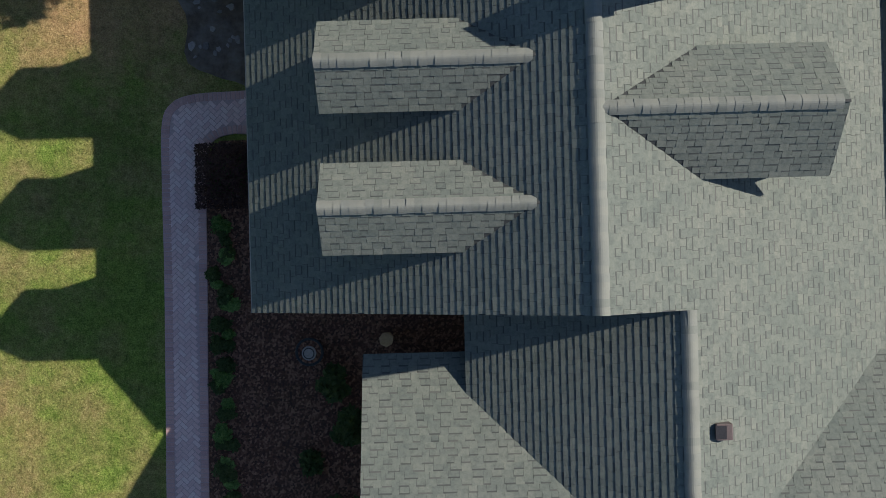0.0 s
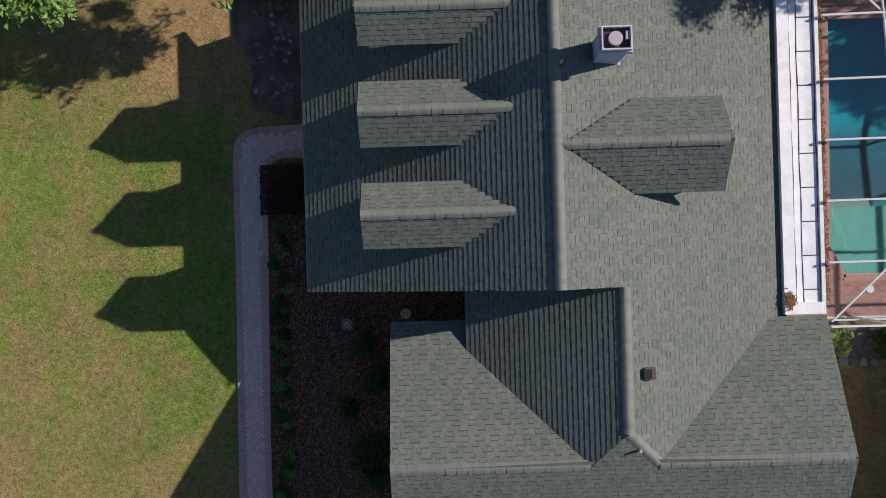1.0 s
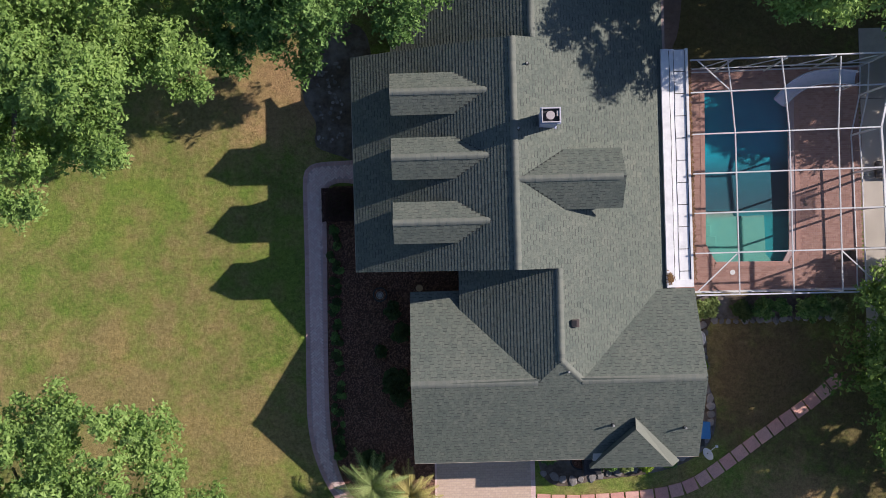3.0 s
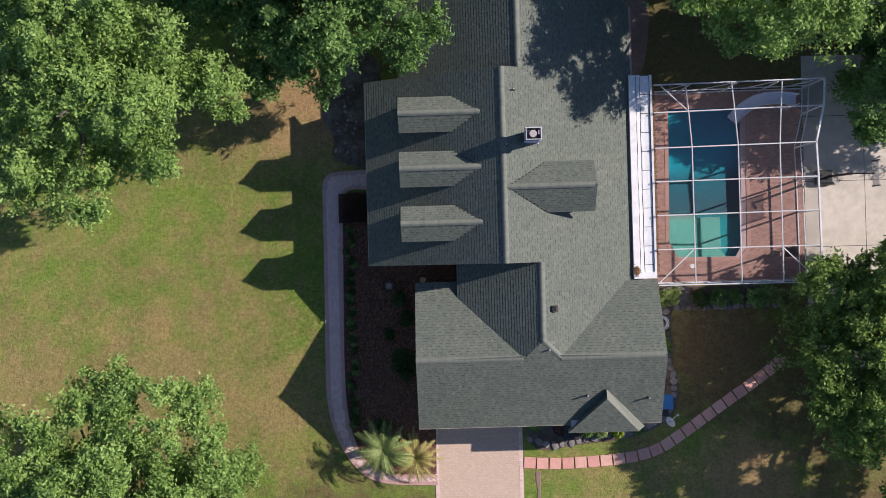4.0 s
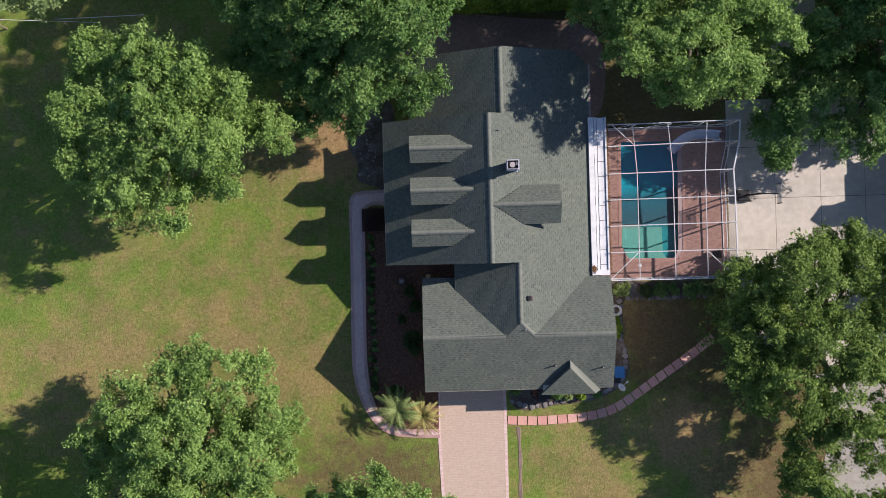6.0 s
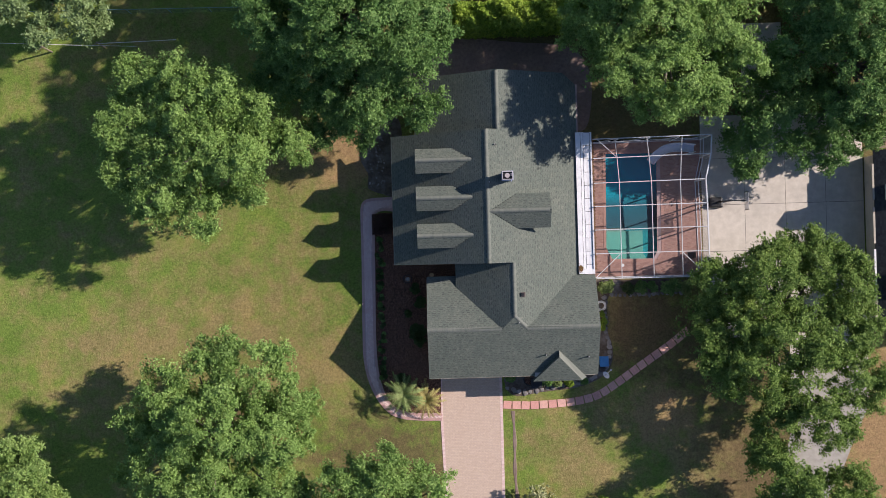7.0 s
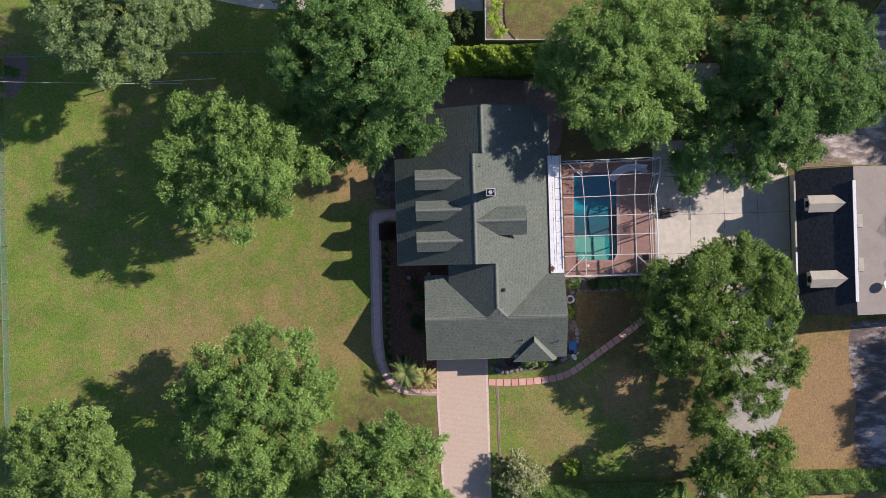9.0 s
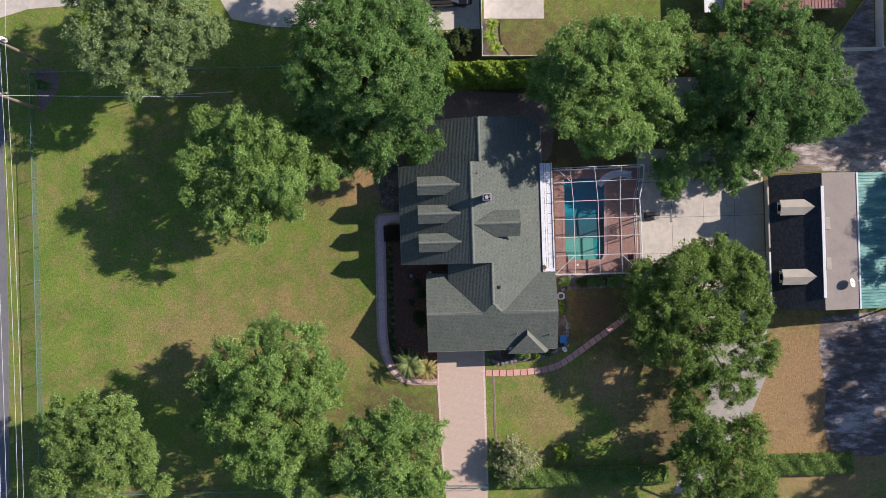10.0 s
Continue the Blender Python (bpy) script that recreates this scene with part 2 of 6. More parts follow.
    for x, y, r in ((33, -13, 6.0), (-7, 7.5, 2.4), (15.5, -12.5, 2.2), (36, -20, 6)):
        d = t.nodes.new("ShaderNodeVectorMath")
        d.operation = "DISTANCE"
        t.links.new(p, d.inputs[0])
        d.inputs[1].default_value = (x, y, 0)
        v = arith(t, "SUBTRACT", 1.0, arith(t, "DIVIDE", d.outputs["Value"], r * 1.6))
        rusty = v if rusty is None else arith(t, "MAXIMUM", rusty, v)
    rusty = arith(t, "ADD", rusty, arith(t, "MULTIPLY", arith(t, "SUBTRACT", noise_node(t, p, 1.1, 7, 0.75), 0.5), 1.6))
    rusty = ramp(t, rusty, [(0.12, (0, 0, 0)), (0.6, (1, 1, 1))])
    straw = ramp(t, fine, [(0.28, (0.26, 0.155, 0.08)), (0.5, (0.42, 0.27, 0.15)), (0.76, (0.58, 0.41, 0.25))])
    col = mixed(t, arith(t, "MULTIPLY", rusty, 0.75), col, straw)
    turf = noise_node(t, p, 7, 7, 0.78)
    blades = ramp(t, turf, [(0.36, (0.45, 0.5, 0.44)), (0.5, (0.98, 0.98, 0.95)), (0.64, (1.25, 1.22, 1.18))])
    col = mixed(t, 0.6, col, blades, "MULTIPLY")
    tuft = ramp(t, noise_node(t, p, 3.2, 6, 0.8), [(0.32, (0.68, 0.68, 0.63)), (0.66, (1.28, 1.25, 1.22))])
    col = mixed(t, 0.75, col, tuft, "MULTIPLY")
    t.links.new(col, s.inputs["Base Color"])
    s.inputs["Roughness"].default_value = 0.95
    s.inputs["Specular IOR Level"].default_value = 0.1
    bump(t, s, turf, 0.8, 0.06)
    return m


def drive_material():
    m, t, s = nodes_of("pink_driveway_paver")
    p = position(t)
    b = t.nodes.new("ShaderNodeTexBrick")
    b.inputs["Scale"].default_value = 1.0
    b.inputs["Brick Width"].default_value = 0.22
    b.inputs["Row Height"].default_value = 0.11
    b.inputs["Mortar Size"].default_value = 0.008
    b.inputs["Color1"].default_value = (0.60, 0.45, 0.35, 1)
    b.inputs["Color2"].default_value = (0.67, 0.52, 0.415, 1)
    b.inputs["Mortar"].default_value = (0.52, 0.37, 0.33, 1)
    t.links.new(p, b.inputs["Vector"])
    c = noise_node(t, p, 0.9, 6, 0.7)
    f = noise_node(t, p, 9, 4, 0.7)
    col = mixed(t, arith(t, "MULTIPLY", c, 0.4), b.outputs["Color"], (0.67, 0.57, 0.465))
    col = mixed(t, 0.35, col, ramp(t, f, [(0.3, (0.6, 0.55, 0.55)), (0.7, (1, 1, 1))]), "MULTIPLY")
    t.links.new(col, s.inputs["Base Color"])
    s.inputs["Roughness"].default_value = 0.9
    bump(t, s, b.outputs["Fac"], -0.3, 0.006)
    return m


def mulch_material():
    m, t, s = nodes_of("red_brown_mulch")
    p = position(t)
    v = t.nodes.new("ShaderNodeTexVoronoi")
    v.inputs["Scale"].default_value = 22
    t.links.new(p, v.inputs["Vector"])
    f = noise_node(t, p, 30, 4)
    col = ramp(t, v.outputs["Color"], [(0.1, (0.06, 0.026, 0.018)), (0.5, (0.15, 0.06, 0.038)), (0.9, (0.42, 0.22, 0.145))])
    col = mixed(t, arith(t, "MULTIPLY", noise_node(t, p, 0.8, 5), 0.5), col, (0.065, 0.05, 0.035))
    t.links.new(col, s.inputs["Base Color"])
    s.inputs["Roughness"].default_value = 0.95
    bump(t, s, f, 0.9, 0.04)
    return m


def water_material():
    m, t, s = nodes_of("teal_pool_water")
    p = position(t)
    f = noise_node(t, p, 1.4, 3)
    tint = t.nodes.new("ShaderNodeBsdfTransparent")
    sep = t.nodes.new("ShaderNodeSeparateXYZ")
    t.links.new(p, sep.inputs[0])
    # the bottom falls north; tint stands for absorbed light, and brightens the shaded end
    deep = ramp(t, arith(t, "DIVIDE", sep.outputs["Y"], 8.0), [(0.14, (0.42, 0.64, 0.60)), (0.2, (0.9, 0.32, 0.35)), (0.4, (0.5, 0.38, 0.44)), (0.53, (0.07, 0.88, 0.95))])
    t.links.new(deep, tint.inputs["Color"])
    gl = t.nodes.new("ShaderNodeBsdfGlossy")
    gl.inputs["Roughness"].default_value = 0.03
    lw = t.nodes.new("ShaderNodeFresnel")
    lw.inputs["IOR"].default_value = 1.22
    mx = t.nodes.new("ShaderNodeMixShader")
    t.links.new(lw.outputs[0], mx.inputs["Fac"])
    t.links.new(tint.outputs[0], mx.inputs[1])
    t.links.new(gl.outputs[0], mx.inputs[2])
    bp = t.nodes.new("ShaderNodeBump")
    bp.inputs["Strength"].default_value = 0.08
    t.links.new(f, bp.inputs["Height"])
    t.links.new(bp.outputs["Normal"], gl.inputs["Normal"])
    t.links.new(mx.outputs[0], t.nodes["Material Output"].inputs["Surface"])
    return m


def mesh_screen(name, tone, clear):
    m, t, s = nodes_of(name)
    s.inputs["Base Color"].default_value = (*tone, 1)
    s.inputs["Roughness"].default_value = 0.8
    tr = t.nodes.new("ShaderNodeBsdfTransparent")
    mx = t.nodes.new("ShaderNodeMixShader")
    mx.inputs["Fac"].default_value = clear
    t.links.new(s.outputs[0], mx.inputs[1])
    t.links.new(tr.outputs[0], mx.inputs[2])
    t.links.new(mx.outputs[0], t.nodes["Material Output"].inputs["Surface"])
    return m


LAWN = lawn_material()
DRIVE = drive_material()
MULCH = mulch_material()
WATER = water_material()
COPING = plain("pink_coping", (0.42, 0.23, 0.19), (0.52, 0.31, 0.26), fine=12, coarse=2)
SCREEN = mesh_screen("insect_screen", (0.05, 0.045, 0.05), 0.88)
CHAIN = mesh_screen("green_chain_link", (0.12, 0.22, 0.20), 0.72)
# basin blue stands in for the light lost in deep water
DEEP_PLASTER = plain("depth_blue_plaster", (0.02, 0.38, 0.47), (0.03, 0.46, 0.56), fine=3, coarse=0.7, relief=0.1, stain=0.3, stain_color=(0.03, 0.26, 0.36))
PLASTER = plain("pale_pool_plaster", (0.28, 0.62, 0.60), (0.38, 0.72, 0.66), fine=3, coarse=0.7, relief=0.1, stain=0.3, stain_color=(0.25, 0.48, 0.46))


# ---- mesh helpers ----
def link_mesh(name, bm, material, parent=None):
    me = bpy.data.meshes.new(name)
    bm.to_mesh(me)
    bm.free()
    me.materials.append(material)
    ob = new(name, me)
    ob.parent = parent
    return ob


def part(name, bm, material, parent, label=""):
    return tagged(link_mesh(name, bm, material, parent), label)


def thing(name, label, category, at=(0, 0, 0), group="", kind=""):
    e = new(name)
    e.location = at
    e.empty_display_size = 0.2
    return tagged(e, label, category, group, kind)


def from_arrays(name, verts, faces, material, parent=None):
    me = bpy.data.meshes.new(name)
    me.from_pydata(verts, [], faces)
    me.materials.append(material)
    ob = new(name, me)
    ob.parent = parent
    return ob


def box(bm, x0, x1, y0, y1, z0, z1, bevel=0.0):
    m = Matrix.Translation(((x0 + x1) / 2, (y0 + y1) / 2, (z0 + z1) / 2)) @ Matrix.Diagonal((x1 - x0, y1 - y0, z1 - z0, 1))
    r = bmesh.ops.create_cube(bm, size=1, matrix=m)
    if bevel:
        es = {e for v in r["verts"] for e in v.link_edges}
        bmesh.ops.bevel(bm, geom=list(es), offset=bevel, segments=2, affect="EDGES", profile=0.6)
    return bm


def beam(bm, a, b, w, h):
    """A bar of w by h from a to b."""
    a, b = Vector(a), Vector(b)
    d = b - a
    q = d.to_track_quat("X", "Z").to_matrix().to_4x4()
    m = Matrix.Translation((a + b) / 2) @ q @ Matrix.Diagonal((d.length, w, h, 1))
    bmesh.ops.create_cube(bm, size=1, matrix=m)
    return bm


def rod(bm, a, b, r0, r1=None, seg=8):
    a, b = Vector(a), Vector(b)
    d = b - a
    q = d.to_track_quat("Z", "Y").to_matrix().to_4x4()
    bmesh.ops.create_cone(bm, cap_ends=True, segments=seg, radius1=r0, radius2=r0 if r1 is None else r1, depth=d.length, matrix=Matrix.Translation((a + b) / 2) @ q)
    return bm


def tube_ring(bm, centre, radius, thick, seg=28, sides=7):
    """A closed tube lying flat."""
    rows = []
    for k in range(seg):
        a = k * math.tau / seg
        rows.append([bm.verts.new((centre[0] + (radius + thick * math.cos(b * math.tau / sides)) * math.cos(a), centre[1] + (radius + thick * math.cos(b * math.tau / sides)) * math.sin(a), centre[2] + thick * math.sin(b * math.tau / sides))) for b in range(sides)])
    for k in range(seg):
        p, q = rows[k], rows[(k + 1) % seg]
        for b in range(sides):
            bm.faces.new((p[b], q[b], q[(b + 1) % sides], p[(b + 1) % sides]))
    return bm


def prism(bm, poly, z0, z1):
    """An upright block over a plan outline; z1 may be a function of x and y."""
    top = z1 if callable(z1) else (lambda x, y: z1)
    lo = [bm.verts.new((x, y, z0)) for x, y in poly]
    hi = [bm.verts.new((x, y, top(x, y))) for x, y in poly]
    bm.faces.new(hi)
    bm.faces.new(lo[::-1])
    n = len(poly)
    for k in range(n):
        bm.faces.new((lo[k], lo[(k + 1) % n], hi[(k + 1) % n], hi[k]))
    bmesh.ops.recalc_face_normals(bm, faces=bm.faces[:])
    return bm


def smooth_line(pts, step=0.25):
    """Points at even steps along a smooth curve through pts."""
    p = [np.array(q, float) for q in pts]
    p = [2 * p[0] - p[1]] + p + [2 * p[-1] - p[-2]]
    out = []
    for k in range(1, len(p) - 2):
        a, b, c, d = p[k - 1:k + 3]
        n = max(2, int(np.linalg.norm(c - b) / (step / 4)))
        for j in range(n):
            u = j / n
            out.append(0.5 * (2 * b + (c - a) * u + (2 * a - 5 * b + 4 * c - d) * u * u + (3 * b - a - 3 * c + d) * u ** 3))
    out.append(p[-2])
    out = np.array(out)
    s = np.concatenate([[0], np.cumsum(np.linalg.norm(np.diff(out, axis=0), axis=1))])
    g = np.linspace(0, s[-1], max(2, int(s[-1] / step) + 1))
    return np.stack([np.interp(g, s, out[:, k]) for k in range(out.shape[1])], 1)


def inside(poly, x, y):
    hit, n = False, len(poly)
    for k in range(n):
        (x0, y0), (x1, y1) = poly[k], poly[(k + 1) % n]
        if (y0 > y) != (y1 > y) and x < (x1 - x0) * (y - y0) / (y1 - y0) + x0:
            hit = not hit
    return hit


def spans(poly, v):
    """The stretches of u that lie in the outline at height v."""
    xs, n = [], len(poly)
    for k in range(n):
        (u0, v0), (u1, v1) = poly[k], poly[(k + 1) % n]
        if (v0 > v) != (v1 > v):
            xs.append(u0 + (u1 - u0) * (v - v0) / (v1 - v0))
    xs.sort()
    return list(zip(xs[::2], xs[1::2]))


# ---- ground and paving ----
bm = bmesh.new()
bmesh.ops.create_grid(bm, x_segments=60, y_segments=60, size=60)
for v in bm.verts:
    far = max(abs(v.co.x), abs(v.co.y)) > 59
    if far:
        v.co.x *= 30
        v.co.y *= 30
ground = tagged(link_mesh("ground", bm, LAWN), "mown lawn with dry yellow patches and bare earth", "lawn", kind="structure")

MULCH_BED = [(-5.37, 2.7), (-5.37, -0.05), (-5.46, -5.45), (-5.42, -7.5), (-5.27, -9.0), (-4.91, -10.3), (-4.33, -11.2), (-3.55, -11.66), (-2.4, -11.84), (-0.78, -11.88), (-0.72, -8.6), (0.9, -8.5), (0.9, 3.0), (-4.5, 3.1), (-5.0, 3.1)]
bm = prism(bmesh.new(), MULCH_BED, -0.05, 0.035)
tagged(link_mesh("mulch_bed", bm, MULCH), "dark red-brown mulch bed between path and house", "flower bed", kind="structure")
DAMP = plain("damp_soil", (0.075, 0.055, 0.04), (0.15, 0.115, 0.085), fine=5, coarse=0.9, relief=0.5, dist=0.03, stain=0.6, stain_color=(0.34, 0.31, 0.30))
SIDE_BED = [tuple(q) for q in smooth_line([(11.2, -2.3), (14.2, -2.4), (17.4, -2.5), (17.4, -3.4), (14.5, -3.5), (12.0, -3.5), (11.75, -5.0), (11.75, -6.2), (12.1, -7.5), (11.8, -8.9), (10.75, -9.8), (9.1, -10.3), (6.7, -10.55), (5.0, -10.8), (4.2, -10.4), (3.95, -9.6)], 0.4)] + [(3.95, -8.4), (10.2, -8.4), (10.2, -2.2)]
bm = prism(bmesh.new(), SIDE_BED, -0.05, 0.03)
tagged(link_mesh("side_bed", bm, DAMP), "narrow dark soil bed edged with grey stones", "flower bed", kind="structure")
bm = prism(bmesh.new(), [tuple(q) for q in smooth_line([(-4.9, 4.55), (-3.3, 4.5), (-3.2, 9.6), (-4.6, 10.5), (-6.0, 9.2), (-6.25, 7.2), (-5.7, 6.0), (-5.75, 5.0), (-4.9, 4.55)], 0.3)][:-1], -0.05, 0.012)
tagged(link_mesh("bare_strip", bm, DAMP), "damp bare soil strip with pale rubble beside the house", "soil", kind="structure")


def sand_material(name, dark, mid, pale):
    """Trampled sand: dark damp ground with pale, stretched streaks."""
    m, t, s = nodes_of(name)
    p = position(t)
    w = t.nodes.new("ShaderNodeMapping")
    w.inputs["Rotation"].default_value = (0, 0, 0.9)
    w.inputs["Scale"].default_value = (0.45, 1.3, 1)
    t.links.new(p, w.inputs["Vector"])
    a = noise_node(t, w.outputs[0], 1.1, 8, 0.72)
    b = noise_node(t, p, 0.22, 4, 0.6)
    f = noise_node(t, p, 6, 5, 0.75)
    k = arith(t, "ADD", arith(t, "MULTIPLY", a, 0.8), arith(t, "MULTIPLY", b, 0.4))
    col = ramp(t, k, [(0.48, dark), (0.60, mid), (0.71, pale)])
    col = mixed(t, 0.5, col, ramp(t, f, [(0.35, (0.6, 0.6, 0.62)), (0.65, (1.15, 1.12, 1.1))]), "MULTIPLY")
    t.links.new(col, s.inputs["Base Color"])
    s.inputs["Roughness"].default_value = 0.95
    bump(t, s, f, 0.6, 0.03)
    return m


SAND = sand_material("grey_sand", (0.11, 0.09, 0.085), (0.20, 0.165, 0.155), (0.56, 0.50, 0.48))
PALE_SAND = sand_material("pale_sand", (0.15, 0.12, 0.115), (0.30, 0.255, 0.24), (0.62, 0.56, 0.53))
bm = prism(bmesh.new(), [tuple(q) for q in smooth_line([(36.2, -7.0), (35.9, -10), (36.4, -14), (36.2, -17.5), (37.5, -20.2), (44, -20.4), (52, -20), (52, -7), (44, -6.6), (36.2, -7.0)], 0.8)][:-1], -0.05, 0.010)
tagged(link_mesh("sandy_lot", bm, SAND), "bare grey sandy lot streaked with pale sand", "soil", kind="structure")
bm = prism(bmesh.new(), [tuple(q) for q in smooth_line([(31.5, 7.2), (33.0, 9.5), (36.5, 11.5), (37.2, 15), (37.4, 18.0), (52, 18.0), (52, 7.0), (40, 6.9), (31.5, 7.2)], 0.8)][:-1], -0.05, 0.010)
tagged(link_mesh("sandy_lot", bm, PALE_SAND), "bare pale sandy lot behind the barn", "soil", kind="structure")

RED_EARTH = plain("pinkish_packed_earth", (0.20, 0.135, 0.115), (0.33, 0.24, 0.205), fine=4, coarse=0.5, relief=0.5, dist=0.03, stain=0.5, stain_color=(0.12, 0.08, 0.065))
bm = prism(bmesh.new(), [tuple(q) for q in smooth_line([(-3.4, 12.2), (-3.2, 15.2), (1.0, 15.9), (5.5, 15.5), (9.5, 15.0), (11.0, 13.0), (10.8, 9.5), (9.9, 8.8), (9.0, 11.5), (3.0, 12.0), (-3.4, 12.2)], 0.5)][:-1], -0.05, 0.012)
tagged(link_mesh("earth_strip", bm, RED_EARTH), "packed pinkish-brown earth behind the house", "soil", kind="structure")
bm = bmesh.new()
trench = smooth_line([(4.55, -11.9), (4.62, -14.0), (4.58, -16.5), (4.75, -19.0)], 0.3)
rows = [[bm.verts.new((q[0] + dx * (1 + 0.25 * math.sin(3 * q[1])), q[1], z)) for dx, z in ((-0.14, -0.02), (-0.09, 0.018), (0.09, 0.018), (0.14, -0.02))] for q in trench]
for pa, pb in zip(rows, rows[1:]):
    for k in range(3):
        bm.faces.new((pa[k], pa[k + 1], pb[k + 1], pb[k]))
tagged(link_mesh("worn_strip", bm, RED_EARTH), "narrow worn strip of bare earth beside the driveway", "soil", kind="structure")

DRIVE_OUT = [(-0.74, -8.4), (-0.74, -12.0), (-0.36, -22.6), (-0.2, -32.0), (3.75, -32.0), (3.68, -22.6), (3.7, -8.4)]
bm = prism(bmesh.new(), DRIVE_OUT, -0.08, 0.02)
driveway = tagged(link_mesh("driveway", bm, DRIVE), "pale pink block-paved driveway running up to the garage", "driveway", kind="structure")
for xa, xb, name in ((-0.76, -0.40, "driveway_edge"), (3.70, 3.68, "driveway_edge")):
    bm = bmesh.new()
    n = 130
    for k in range(n):
        y0 = -9.0 - k * 0.106
        x = xa + (xb - xa) * max(0, (k * 0.106 - 3)) / 10.7
        box(bm, x - 0.1, x + 0.1, y0 - 0.1, y0, -0.05, 0.027)
    part(name, bm, PAVER, driveway)


# ---- concrete yard with its joints ----
xs = [19.0, 22.18, 25.22, 28.2, 31.0]
ys = [-9.0, -6.9, -3.75, -0.47, 2.97, 6.4, 9.6]
yard = tagged(link_mesh("concrete_yard", prism(bmesh.new(), [(19.0, -6.9), (25.2, -6.9), (25.2, -9.0), (31.0, -9.0), (31.0, 9.6), (19.0, 9.6)], -0.12, 0.006), GRIME), "bleached concrete yard of large slabs with dark joints", "pavement", kind="structure")
for i in range(len(xs) - 1):
    for j in range(len(ys) - 1):
        if j == 0 and i < 2:
            continue
        part("slab", box(bmesh.new(), xs[i] + 0.012, xs[i + 1] - 0.012, ys[j] + 0.012, ys[j + 1] - 0.012, -0.1, 0.02 + 0.004 * ((i + j) % 2), 0.006), CONCRETE, yard)
for j, (ya, yb) in enumerate(((9.6, 13.0), (13.0, 16.4))):
    part("slab", box(bmesh.new(), 22.192, 25.208, ya + 0.012, yb - 0.012, -0.1, 0.02 + 0.004 * j, 0.006), CONCRETE, yard)
bm = prism(bmesh.new(), [(24.0, -8.9), (30.8, -8.9), (31.0, -12.0), (29.9, -14.5), (28.6, -17.5), (25.0, -23.5), (21.5, -23.5), (24.4, -17.0), (25.6, -12.0)], -0.1, 0.016)
tagged(link_mesh("concrete_track", bm, plain("worn_track_concrete", (0.36, 0.335, 0.30), (0.48, 0.45, 0.405), fine=2.2, coarse=0.6, rough=0.9, stain=0.4, stain_color=(0.24, 0.21, 0.175))), "worn concrete track leading from the yard", "pavement", kind="structure")
bm = box(bmesh.new(), 26.95, 27.75, 0.6, 1.4, 0.0, 0.03)
drain = tagged(link_mesh("drain_cover", bm, CONCRETE), "square concrete drain with a dark grate", "drain")
part("grate", box(bmesh.new(), 27.15, 27.55, 0.8, 1.2, 0.03, 0.036), DARK, drain, "dark iron grate")


# ---- roofs ----
TAB_MESHES = {}
GRANULE = pieces("dark_granule_band", [(0.062, 0.072, 0.066), (0.085, 0.096, 0.086), (0.11, 0.12, 0.105)], fine=90, stain=0.2)
CUT_EDGE = plain("asphalt_cut_edge", (0.085, 0.096, 0.088), (0.12, 0.134, 0.12))


BAND = 0.110


def tab_mesh(lip, band):
    """One tab, a metre wide until it is scaled; its butt edge shows bare asphalt."""
    if (lip, band) not in TAB_MESHES:
        me = bpy.data.meshes.new("shingle")
        e = 0.145
        me.from_pydata([(0, 0, 0), (1, 0, 0), (0, 0, lip), (1, 0, lip), (0, e, 0.003), (1, e, 0.003), (0, e, 0), (1, e, 0), (0, BAND, lip * 0.24 + 0.0023), (1, BAND, lip * 0.24 + 0.0023)], [],
                       [(0, 1, 3, 2), (2, 3, 9, 8), (8, 9, 5, 4), (0, 2, 4, 6), (1, 7, 5, 3)])
        for m in (SHINGLE, CUT_EDGE, GRANULE):
            me.materials.append(m)
        for f, k in enumerate((1, 0, 2 if band else 0, 1, 1)):
            me.polygons[f].material_index = k
        TAB_MESHES[lip, band] = me
    return TAB_MESHES[lip, band]


LAID = (0.007, 0.010, 0.013)
RAKED = (0.012, 0.0128, 0.0142)
ROW = 0.143


